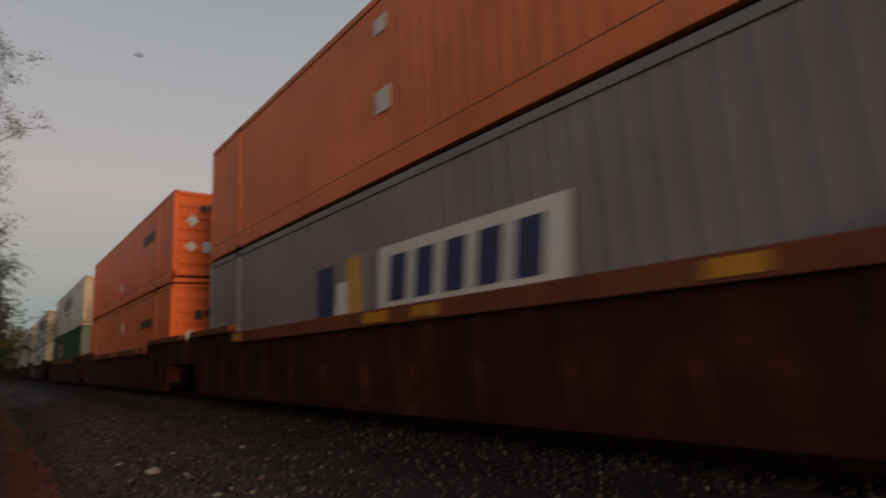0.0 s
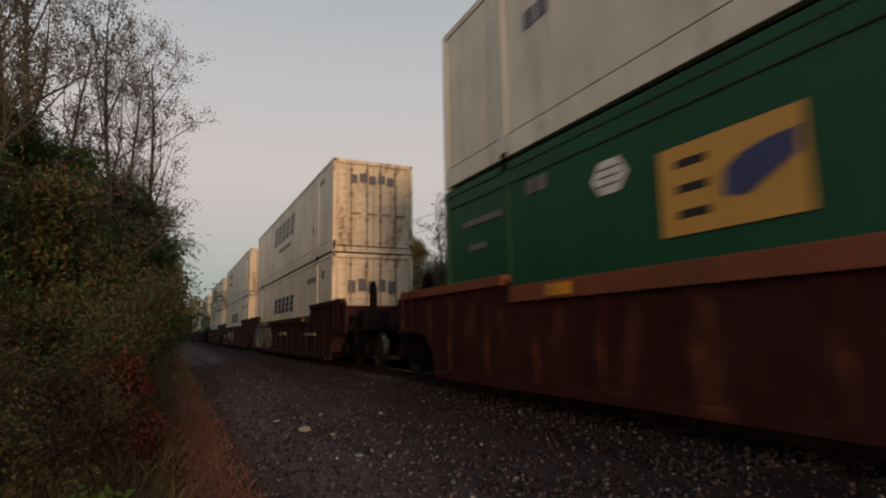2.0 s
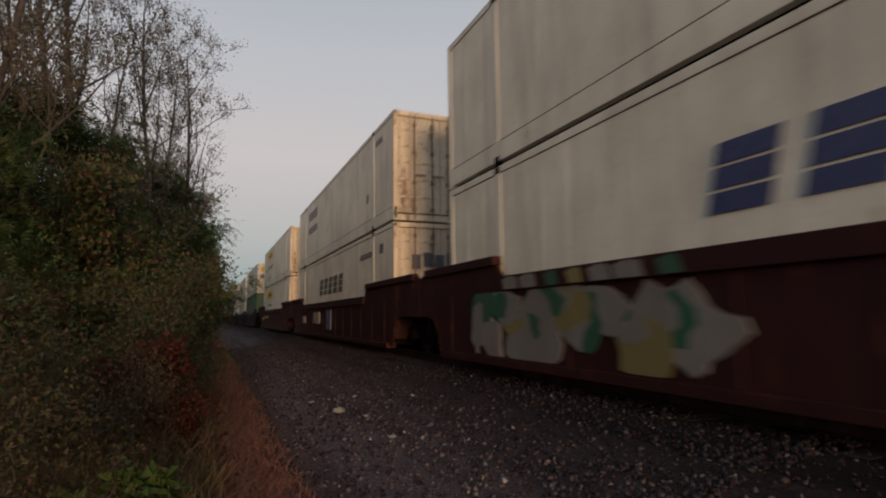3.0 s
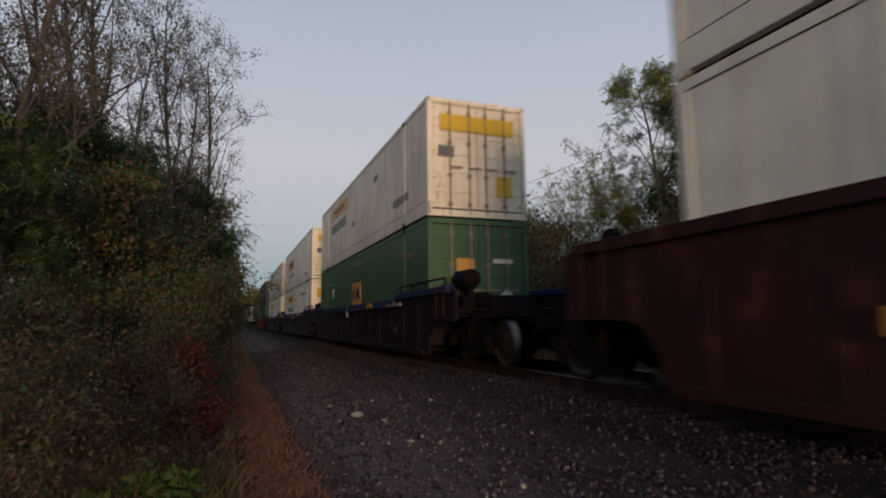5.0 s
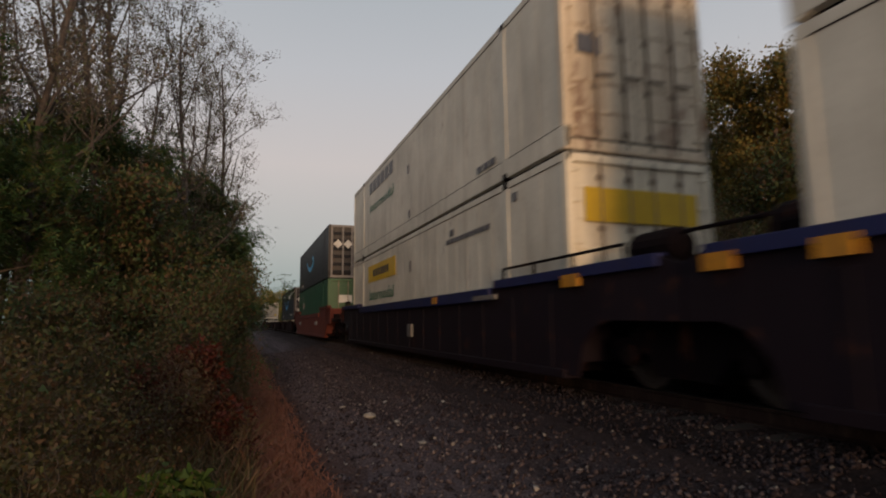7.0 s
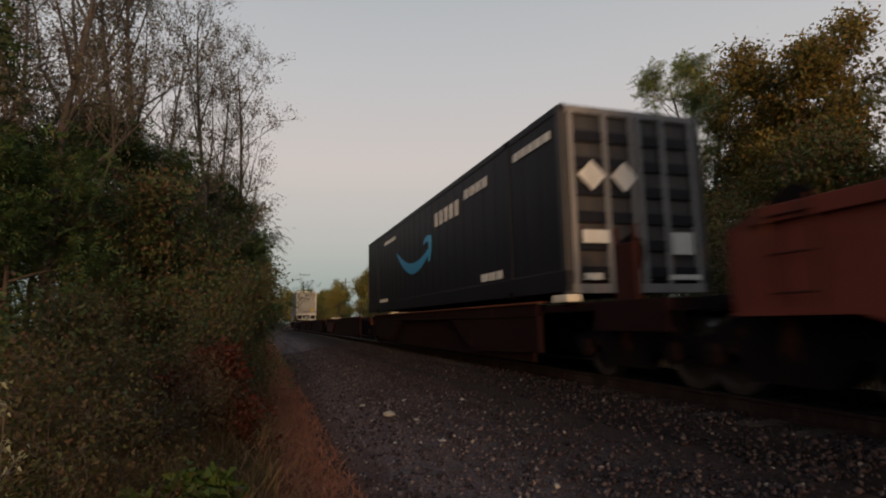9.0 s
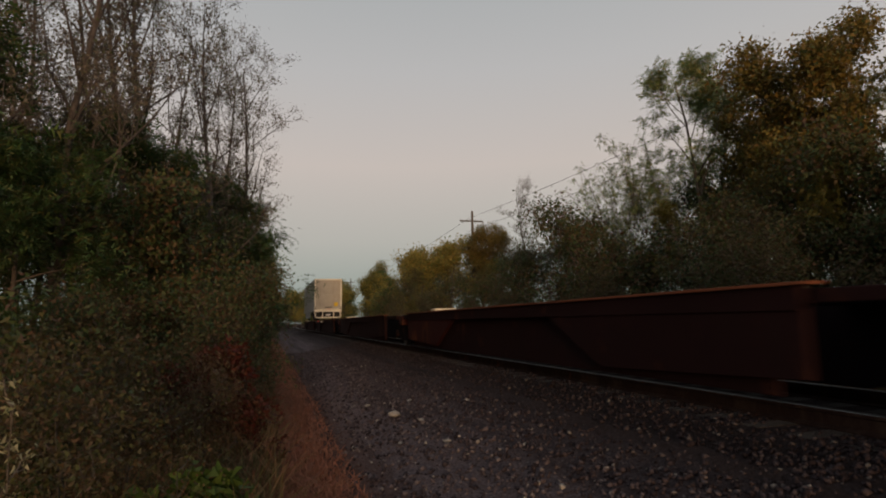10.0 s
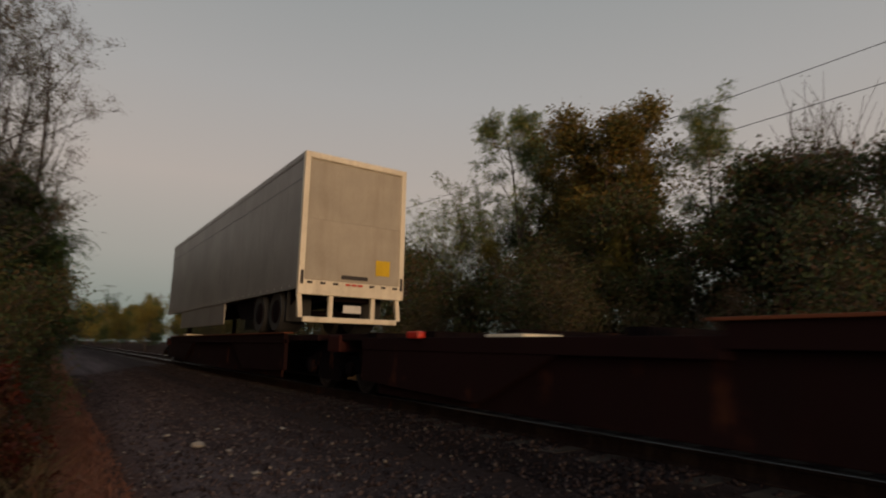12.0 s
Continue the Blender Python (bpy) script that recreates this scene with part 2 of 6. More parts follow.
def ground_material():
    m, n, l, b = shader("ballast_and_soil")
    co = n.new("ShaderNodeTexCoord")
    sep = n.new("ShaderNodeSeparateXYZ")
    l.new(co.outputs["Object"], sep.inputs[0])
    wob = noise_node(n, l, 0.9, (1, 0.4, 1))
    mth = n.new("ShaderNodeMath")
    mth.operation = "MULTIPLY_ADD"
    l.new(wob, mth.inputs[0])
    mth.inputs[1].default_value = 0.9
    l.new(sep.outputs["X"], mth.inputs[2])
    stony = noise_node(n, l, 30.0, detail=8.0, rough=0.75)
    gravel = ramp(n, l, stony, [(0.35, (0.032, 0.023, 0.024)), (0.55, (0.125, 0.097, 0.099)), (0.72, (0.23, 0.195, 0.19))])
    lanes = noise_node(n, l, 2.4, (1, 0.03, 1), 3.0)
    gravel = mix(n, l, 0.75, gravel, ramp(n, l, lanes, [(0.36, (0.55, 0.52, 0.52)), (0.64, (1.45, 1.4, 1.4))]), "MULTIPLY")
    soil_t = noise_node(n, l, 6.0, detail=6.0)
    soil = ramp(n, l, soil_t, [(0.3, (0.075, 0.037, 0.026)), (0.7, (0.15, 0.074, 0.051))])
    far = ramp(n, l, mth.outputs[0], [(0.0, (0, 0, 0)), (1.0, (1, 1, 1))])
    mr = n.new("ShaderNodeMapRange")
    mr.inputs["From Min"].default_value, mr.inputs["From Max"].default_value = 0.95, 1.75
    l.new(mth.outputs[0], mr.inputs[0])
    mr2 = n.new("ShaderNodeMapRange")
    mr2.inputs["From Min"].default_value, mr2.inputs["From Max"].default_value = 11.0, 10.0
    l.new(mth.outputs[0], mr2.inputs[0])
    both = n.new("ShaderNodeMath")
    both.operation = "MULTIPLY"
    l.new(mr.outputs[0], both.inputs[0])
    l.new(mr2.outputs[0], both.inputs[1])
    col = mix(n, l, both.outputs[0], soil, gravel)
    # darker towards the track: the train's shade is put into the ground colour
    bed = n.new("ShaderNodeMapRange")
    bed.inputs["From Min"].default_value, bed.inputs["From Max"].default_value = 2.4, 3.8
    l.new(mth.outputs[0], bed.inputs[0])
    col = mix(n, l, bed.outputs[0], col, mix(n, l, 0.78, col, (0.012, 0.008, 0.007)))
    l.new(col, b.inputs["Base Color"])
    b.inputs["Roughness"].default_value = 0.95
    b.inputs["Specular IOR Level"].default_value = 0.05
    bump(n, l, stony, b, 0.8, 0.04)
    return m


def stone_material():
    m, n, l, b = shader("crushed_stone")
    g = n.new("ShaderNodeNewGeometry")
    col = ramp(n, l, g.outputs["Random Per Island"], [(0.0, (0.020, 0.015, 0.017)), (0.6, (0.086, 0.065, 0.070)), (0.92, (0.142, 0.114, 0.118)), (0.985, (0.18, 0.155, 0.15)), (1.0, (0.40, 0.36, 0.32))])
    fine = noise_node(n, l, 60.0)
    col = mix(n, l, 0.4, col, ramp(n, l, fine, [(0.3, (0.5, 0.48, 0.46)), (0.7, (1.3, 1.3, 1.3))]), "MULTIPLY")
    sep = n.new("ShaderNodeSeparateXYZ")
    co = n.new("ShaderNodeTexCoord")
    l.new(co.outputs["Object"], sep.inputs[0])
    # stones take the same painted shade beside the track, growing with x
    track_shade = n.new("ShaderNodeMapRange")
    track_shade.inputs["From Min"].default_value, track_shade.inputs["From Max"].default_value = 2.0, 3.6
    l.new(sep.outputs["X"], track_shade.inputs[0])
    col = mix(n, l, track_shade.outputs[0], col, mix(n, l, 0.7, col, (0.012, 0.008, 0.009)))
    l.new(col, b.inputs["Base Color"])
    b.inputs["Roughness"].default_value = 0.9
    b.inputs["Specular IOR Level"].default_value = 0.1
    return m


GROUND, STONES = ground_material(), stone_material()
LEAF_PALE = leafy("pale_dead_leaves", [(0.42, 0.40, 0.27), (0.34, 0.32, 0.2), (0.25, 0.26, 0.14)])
LEAF_BRUSH = leafy("brown_green_brush_leaves", [(0.058, 0.062, 0.025), (0.100, 0.068, 0.041), (0.046, 0.056, 0.023), (0.120, 0.068, 0.045), (0.072, 0.078, 0.030)])
LEAF_DRY = leafy("dull_brown_weed_leaves", [(0.145, 0.086, 0.058), (0.108, 0.068, 0.041), (0.175, 0.100, 0.066), (0.092, 0.070, 0.038), (0.092, 0.086, 0.038)])
PALESTONE = plain("pale_stone", (0.27, 0.25, 0.225), 0.85, spread=0.3)


# ---------------------------------------------------------------- mesh helpers
class Build:
    """Collects boxes, prisms and tubes into one mesh."""

    def __init__(self):
        self.v, self.f = [], []

    def add(self, verts, faces):
        o = len(self.v)
        self.v += [tuple(p) for p in verts]
        self.f += [tuple(i + o for i in q) for q in faces]
        return self

    def box(self, x0, x1, y0, y1, z0, z1, bevel=0.0):
        if bevel <= 0:
            vs = [(x, y, z) for x in (x0, x1) for y in (y0, y1) for z in (z0, z1)]
            return self.add(vs, [(0, 1, 3, 2), (4, 6, 7, 5), (0, 4, 5, 1), (2, 3, 7, 6), (0, 2, 6, 4), (1, 5, 7, 3)])
        b = min(bevel, abs(x1 - x0) * 0.45, abs(y1 - y0) * 0.45, abs(z1 - z0) * 0.45)
        bm = bmesh.new()
        bmesh.ops.create_cube(bm, size=1)
        for v in bm.verts:
            v.co = Vector(((x0 + x1) / 2 + v.co.x * (x1 - x0), (y0 + y1) / 2 + v.co.y * (y1 - y0), (z0 + z1) / 2 + v.co.z * (z1 - z0)))
        bmesh.ops.bevel(bm, geom=bm.edges[:], offset=b, segments=2, affect="EDGES", profile=0.6)
        bm.verts.index_update()
        self.add([v.co[:] for v in bm.verts], [[v.index for v in f.verts] for f in bm.faces])
        bm.free()
        return self

    def prism(self, outline, axis, a, b):
        """An outline (two coordinates, in order round it) drawn out along x, y or z from a to b."""
        k = len(outline)

        def at(p, c):
            return {"x": (c, p[0], p[1]), "y": (p[0], c, p[1]), "z": (p[0], p[1], c)}[axis]
        vs = [at(p, a) for p in outline] + [at(p, b) for p in outline]
        fs = [tuple(range(k))[::-1], tuple(range(k, 2 * k))] + [(i, (i + 1) % k, k + (i + 1) % k, k + i) for i in range(k)]
        return self.add(vs, fs)

    def tube(self, p, q, r, r2=None, sides=8, caps=True):
        p, q = Vector(p), Vector(q)
        r2 = r if r2 is None else r2
        d = (q - p).normalized()
        u = d.orthogonal().normalized()
        w = d.cross(u)
        vs = []
        for c, rr in ((p, r), (q, r2)):
            for i in range(sides):
                a = math.tau * i / sides
                vs.append(c + (u * math.cos(a) + w * math.sin(a)) * rr)
        fs = [(i, (i + 1) % sides, sides + (i + 1) % sides, sides + i) for i in range(sides)]
        if caps:
            fs += [tuple(range(sides))[::-1], tuple(range(sides, 2 * sides))]
        return self.add(vs, fs)

    def lathe(self, c, axis, profile, sides=24):
        """A turned shape: (radius, offset along the axis) round the axis through c."""
        vs = []
        for r, o in profile:
            for i in range(sides):
                a = math.tau * i / sides
                s, t = r * math.cos(a), r * math.sin(a)
                vs.append({"x": (c[0] + o, c[1] + s, c[2] + t), "y": (c[0] + s, c[1] + o, c[2] + t), "z": (c[0] + s, c[1] + t, c[2] + o)}[axis])
        fs = []
        for j in range(len(profile) - 1):
            for i in range(sides):
                k = (i + 1) % sides
                fs.append((j * sides + i, j * sides + k, (j + 1) * sides + k, (j + 1) * sides + i))
        fs += [tuple(range(sides))[::-1], tuple(range((len(profile) - 1) * sides, len(profile) * sides))]
        return self.add(vs, fs)

    def mesh(self, name, material):
        me = bpy.data.meshes.new(name)
        me.from_pydata(self.v, [], self.f)
        bm = bmesh.new()
        bm.from_mesh(me)
        bmesh.ops.recalc_face_normals(bm, faces=bm.faces[:])
        bm.to_mesh(me)
        bm.free()
        me.materials.append(material)
        return me


def part(name, build, material, parent=None, label="", at=None):
    me = build if isinstance(build, bpy.types.Mesh) else build.mesh(name, material)
    ob = new(name, me)
    if parent is not None:
        ob.parent = parent
    if at is not None:
        ob.matrix_basis = at
    if label:
        tagged(ob, label)
    return ob


def thing(name, label, category, group="", kind="", at=None):
    ob = new(name)
    ob.empty_display_size = 0.3
    if at is not None:
        ob.matrix_basis = at
    return tagged(ob, label, category, group, kind)


def quads_mesh(name, verts, material, per=4):
    """A mesh of separate polygons with per corners each, from an array of points."""
    count = len(verts) // per
    me = bpy.data.meshes.new(name)
    me.vertices.add(len(verts))
    me.vertices.foreach_set("co", np.asarray(verts, dtype=np.float32).ravel())
    me.loops.add(count * per)
    me.loops.foreach_set("vertex_index", np.arange(count * per, dtype=np.int32))
    me.polygons.add(count)
    me.polygons.foreach_set("loop_start", np.arange(0, count * per, per, dtype=np.int32))
    me.update(calc_edges=True)
    me.materials.append(material)
    return me


def indexed_mesh(name, verts, faces, material):
    """A mesh from arrays of points and of faces with equal numbers of corners."""
    faces = np.asarray(faces, dtype=np.int32)
    count, per = faces.shape
    me = bpy.data.meshes.new(name)
    me.vertices.add(len(verts))
    me.vertices.foreach_set("co", np.asarray(verts, dtype=np.float32).ravel())
    me.loops.add(count * per)
    me.loops.foreach_set("vertex_index", faces.ravel())
    me.polygons.add(count)
    me.polygons.foreach_set("loop_start", np.arange(0, count * per, per, dtype=np.int32))
    me.update(calc_edges=True)
    me.materials.append(material)
    return me

# ---------------------------------------------------------------- ground and track
def terrain(x):
    """Height of the ground across the track."""
    stops = [(-400, 1.0), (-40, -0.2), (-6, -0.55), (-1.0, -0.64), (0.9, -0.64), (2.2, -0.5), (3.6, -0.24), (4.2, -0.178),
             (6.9, -0.178), (7.5, -0.25), (9.2, -0.75), (11.5, -0.6), (18, 0.1), (40, 0.5), (400, 2.0)]
    for (a, za), (b, zb) in zip(stops, stops[1:]):
        if x <= b:
            k = max(0.0, (x - a) / (b - a))
            k = k * k * (3 - 2 * k)
            return za + (zb - za) * k
    return stops[-1][1]


def make_ground():
    xs = [-900, -400, -150, -60, -30, -16, -10, -7, -5, -4, -3, -2.4, -1.9, -1.4, -1.0] + [round(-0.8 + 0.2 * i, 2) for i in range(63)]
    xs += [12.2, 13, 14, 16, 18, 22, 28, 40, 70, 150, 400, 900]
    ys = [-300, -120, -50, -20, -8, -3, 0] + [1 + 0.25 * i for i in range(100)] + [26.5 + i for i in range(20)] + [50, 56, 64, 74, 88, 105, 130, 170, 230, 320, 500, 900, 1800]
    vs = []
    for y in ys:
        for x in xs:
            n1 = noise.noise((x * 0.7, y * 0.35, 0)) * 0.04 + (0.03 * math.cos((x - 1.0) * 4.2) if 0.6 < x < 3.4 else 0) + noise.noise((x * 2.3, y * 2.1, 4)) * 0.025
            on_bed = 4.0 < x < 7.0
            vs.append((x, y, terrain(x) + (n1 * 0.25 if on_bed else n1)))
    k = len(xs)
    fs = [(j * k + i, j * k + i + 1, (j + 1) * k + i + 1, (j + 1) * k + i) for j in range(len(ys) - 1) for i in range(k - 1)]
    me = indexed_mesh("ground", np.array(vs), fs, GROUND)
    me.polygons.foreach_set("use_smooth", [True] * len(me.polygons))
    return tagged(new("ground", me), "dark ballast shoulder and reddish soil beside the railway", "ground", kind="structure")


make_ground()
RNG = np.random.default_rng(7)


def make_ballast():
    """Loose crushed stone: thousands of small angular lumps."""
    base = np.array([(1, 0, 0), (-1, 0, 0), (0, 1, 0), (0, -1, 0), (0, 0, 1), (0, 0, -1),
                     (0.7, 0.65, 0.6), (-0.7, -0.6, 0.55)], float)
    tri = np.array([(0, 2, 6), (2, 4, 6), (4, 0, 6), (1, 3, 7), (3, 4, 7), (4, 1, 7), (2, 1, 4), (3, 0, 4), (2, 0, 5), (1, 2, 5), (3, 1, 5), (0, 3, 5)])
    count = 29000
    ys = np.where(np.arange(count) % 5 == 0, -6 + 9.6 * RNG.random(count), 2.8 + 26.0 * RNG.random(count) ** 1.5)
    xs = 0.75 + 3.9 * RNG.random(count) ** 1.1
    keep = RNG.random(count) < np.clip((xs - 0.5) / 0.8, 0.15, 1)
    xs, ys = xs[keep], ys[keep]
    m = len(xs)
    zs = np.array([terrain(x) + noise.noise((x * 0.7, y * 0.35, 0)) * 0.04 + (0.03 * math.cos((x - 1.0) * 4.2) if 0.6 < x < 3.4 else 0) + noise.noise((x * 2.3, y * 2.1, 4)) * 0.025 for x, y in zip(xs, ys)])
    size = (0.009 + 0.022 * RNG.random(m) ** 2.5)
    shape = size[:, None, None] * RNG.uniform(0.6, 1.35, (m, 1, 3)) * RNG.uniform(0.75, 1.2, (m, 8, 1))
    v = base[None] * shape
    a = RNG.random(m) * math.tau
    b = RNG.uniform(-0.8, 0.8, m)
    ca, sa, cb, sb = np.cos(a)[:, None], np.sin(a)[:, None], np.cos(b)[:, None], np.sin(b)[:, None]
    y1, z1 = v[..., 1] * cb - v[..., 2] * sb, v[..., 1] * sb + v[..., 2] * cb
    x2, y2 = v[..., 0] * ca - y1 * sa, v[..., 0] * sa + y1 * ca
    pts = np.stack([x2 + xs[:, None], y2 + ys[:, None], z1 + (zs + size * 0.35)[:, None]], -1).reshape(-1, 3)
    faces = (tri[None] + (np.arange(m) * 8)[:, None, None]).reshape(-1, 3)
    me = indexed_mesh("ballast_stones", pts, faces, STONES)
    tagged(new("ballast_stones", me), "loose dark grey crushed ballast stones with a few pale ones", "gravel", kind="stuff")


make_ballast()


def lump(name, x, y, size, material, label, seed):
    bm = bmesh.new()
    bmesh.ops.create_icosphere(bm, subdivisions=2, radius=1)
    for v in bm.verts:
        k = 1 + 0.35 * noise.noise(v.co * 1.3 + Vector((seed, 0, 0)))
        v.co = Vector((v.co.x * size[0] * k, v.co.y * size[1] * k, v.co.z * size[2] * k))
    me = bpy.data.meshes.new(name)
    bm.to_mesh(me)
    bm.free()
    me.materials.append(material)
    ob = new(name, me)
    ob.matrix_basis = pose(x, y, terrain(x) + size[2] * 0.5, 0, 8, seed * 40)
    return tagged(ob, label, "stone", "pale stones on the shoulder")


for i, (x, y, s) in enumerate([(1.80, 8.3, 0.095), (2.02, 7.6, 0.05), (1.95, 6.2, 0.045), (1.62, 9.6, 0.04), (2.5, 6.9, 0.04), (2.3, 9.4, 0.045), (1.5, 6.6, 0.035), (2.9, 8.2, 0.04)]):
    lump("stone", x, y, (s * 1.2, s * 0.8, s * 0.5), PALESTONE, "pale flat stone lying on dark ballast", i + 1)


def make_track():
    for k, off in enumerate((-0.7525, 0.7525)):
        prof = [(-0.07, -0.172), (0.07, -0.172), (0.07, -0.16), (0.012, -0.14), (0.01, -0.045), (0.036, -0.036), (0.036, -0.006), (0.028, 0.0), (-0.028, 0.0), (-0.036, -0.006), (-0.036, -0.036), (-0.01, -0.045), (-0.012, -0.14), (-0.07, -0.16)]
        b = Build().prism([(MID + off + p, z) for p, z in prof], "y", -80, 700)
        rail = part("rail", b, RAIL_SIDE)
        rail.data.materials.append(RAIL_TOP)
        for p in rail.data.polygons:
            if p.center.z > -0.008 and p.normal.z > 0.4:
                p.material_index = 1
        tagged(rail, "long steel rail, rusty web with a polished running face", "rail", kind="structure")
    bed = thing("track_bed", "weathered dark timber ties under the rails", "ties", kind="structure")
    tie_me = Build().box(-1.3, 1.3, -0.115, 0.115, -0.2, 0.0, 0.015).mesh("tie", TIEWOOD)
    for i in range(140):
        part("tie", tie_me, None, bed, at=pose(MID, -2 + 0.52 * i, -0.172, 0, 0, 0.6 * math.sin(i * 2.3)))
    rest = Build()
    for i in range(500):
        y = -2 + 0.52 * (140 + i)
        rest.box(MID - 1.3, MID + 1.3, y - 0.115, y + 0.115, -0.37, -0.17)
    far = part("far_ties", rest, TIEWOOD, bed)
    tagged(far, kind="stuff")


make_track()

# ---------------------------------------------------------------- plants
def unit(v):
    return v / np.maximum(np.linalg.norm(v, axis=-1, keepdims=True), 1e-9)


def grow(rng, height, radius, kids, first=0.3, angle=48, shrink=0.6, lift=0.25, wander=0.16, lean=(0, 0)):
    """Branches as (from, to, radius, radius) and the points of the last twigs."""
    segs, tips = [], []

    def branch(p, d, length, r, level):
        steps = 6 if level == 0 else (3 if level == 1 else 2)
        pts = [p]
        for i in range(steps):
            d = unit(d + rng.normal(0, wander * (0.4 if level == 0 else 1), 3) + np.array([0, 0, lift * (0.35 if level == 0 else 0.5)]))
            q = pts[-1] + d * length / steps
            ra, rb = r * (1 - 0.8 * i / steps), r * (1 - 0.8 * (i + 1) / steps)
            segs.append((pts[-1], q, ra, rb))
            pts.append(q)
        if level >= len(kids):
            tips.extend(pts[1:])
            return
        if level == len(kids) - 1:
            tips.append(pts[-1])
        for k in range(kids[level]):
            at = first + (1 - first) * (k + rng.random()) / kids[level] if level == 0 else 0.25 + 0.75 * rng.random()
            j = min(int(at * steps), steps - 1)
            start = pts[j] + (pts[j + 1] - pts[j]) * (at * steps - j)
            side = unit(np.cross(d, rng.normal(0, 1, 3)))
            a = radians(angle + rng.normal(0, 11))
            nd = unit(d * math.cos(a) + side * math.sin(a))
            ln = length * shrink * rng.uniform(0.7, 1.15) * (1.15 - 0.55 * at if level == 0 else 1)
            branch(start, nd, ln, max(r * (1 - 0.75 * at) * 0.55, 0.006), level + 1)

    branch(np.zeros(3), unit(np.array([lean[0], lean[1], 1.0])), height, radius, 0)
    return segs, np.array(tips)


def wood_mesh(name, segs, material, thin=0.0):
    """Tapered branches: six-sided where thick, three-sided where thin."""
    p = np.array([g[0] for g in segs])
    q = np.array([g[1] for g in segs])
    ra = np.maximum(np.array([g[2] for g in segs]), thin)
    rb = np.maximum(np.array([g[3] for g in segs]), thin * 0.7)
    d = unit(q - p)
    ref = np.where(np.abs(d[:, 2:3]) > 0.9, np.array([[1.0, 0, 0]]), np.array([[0, 0, 1.0]]))
    u = unit(np.cross(d, ref))
    w = np.cross(d, u)
    verts, faces, base = [], [], 0
    for sides, pick in ((6, ra > 0.03), (3, ra <= 0.03)):
        if not pick.any():
            continue
        ang = np.arange(sides) * math.tau / sides
        ring = u[pick][:, None] * np.cos(ang)[None, :, None] + w[pick][:, None] * np.sin(ang)[None, :, None]
        v = np.concatenate([p[pick][:, None] + ring * ra[pick][:, None, None], q[pick][:, None] + ring * rb[pick][:, None, None]], 1)
        at = base + np.arange(len(v)) * 2 * sides
        f = np.array([[k, (k + 1) % sides, sides + (k + 1) % sides, sides + k] for k in range(sides)])
        verts.append(v.reshape(-1, 3))
        faces.append((f[None] + at[:, None, None]).reshape(-1, 4))
        base += len(v) * 2 * sides
    return indexed_mesh(name, np.concatenate(verts), np.concatenate(faces), material)


def leaf_points(rng, centres, length, width, droop=0.2):
    """Each leaf a pointed blade, turned at random."""
    m = len(centres)
    u = unit(rng.normal(0, 1, (m, 3)) + np.array([0, 0, -droop]))
    v = unit(np.cross(u, rng.normal(0, 1, (m, 3))))
    s = rng.uniform(0.6, 1.3, (m, 1))
    ln, wd = length * s, width * s
    return np.stack([centres - v * wd * 0.5, centres + v * wd * 0.5 + u * ln * 0.15, centres + u * ln], 1).reshape(-1, 3)


def frond_points(rng, centres, length, leaflet, pairs=4):
    """Drooping compound leaves: narrow leaflets to both sides of a sagging stalk."""
    m = len(centres)
    u = unit(rng.normal(0, 1, (m, 3)) * np.array([1, 1, 0.4]) + np.array([0, 0, -0.25]))
    v = unit(np.cross(u, np.array([0, 0, 1.0]) + rng.normal(0, 0.45, (m, 3))))
    s = rng.uniform(0.65, 1.25, (m, 1))
    out = []
    for k in range(2 * pairs - 1):
        a = 0.2 + 0.8 * k / (2 * pairs - 2)
        side = 0.0 if k == 2 * pairs - 2 else (1 if k % 2 else -1)
        base = centres + u * length * s * a + np.array([0, 0, -0.22 * length * a * a])
        way = unit(u * 0.6 + v * side + rng.normal(0, 0.15, (m, 3)))
        ln = leaflet * s * (1.1 - 0.35 * a)
        across = u if side else v
        out.append(np.stack([base - across * ln * 0.2, base + across * ln * 0.2, base + way * ln], 1))
    return np.concatenate(out).reshape(-1, 3)


def tree(name, label, seed, height, radius, kids, leaf, per, spread, blade, bark=BARK, first=0.3, angle=48, shrink=0.6, lift=0.25,
         low=0.0, thin=0.007, lean=(0, 0), keep=1.0, fronds=False, category="tree", group=""):
    rng = np.random.default_rng(seed)
    segs, tips = grow(rng, height, radius, kids, first, angle, shrink, lift, lean=lean)
    top = thing(name, label, category, group)
    part("trunk", wood_mesh("trunk", segs, bark, thin), None, top)
    tips = tips[tips[:, 2] > low]
    if keep < 1:
        tips = tips[rng.random(len(tips)) < keep]
    c = np.repeat(tips, per, 0)
    c = c + rng.normal(0, spread, c.shape) * np.array([1, 1, 0.75])
    c = c[c[:, 2] > 0.03]
    pts = (frond_points if fronds else leaf_points)(rng, c, *blade)
    part("crown", quads_mesh("crown", pts, leaf, 3), None, top)
    return top


def put(ob, x, y, turn=0.0, size=1.0, dz=-0.08, first=False):
    m = pose(x, y, terrain(x) + dz, 0, 0, turn) @ Matrix.Scale(size, 4)
    if first:
        ob.matrix_basis = m
        return ob
    return copy_thing(ob, m)


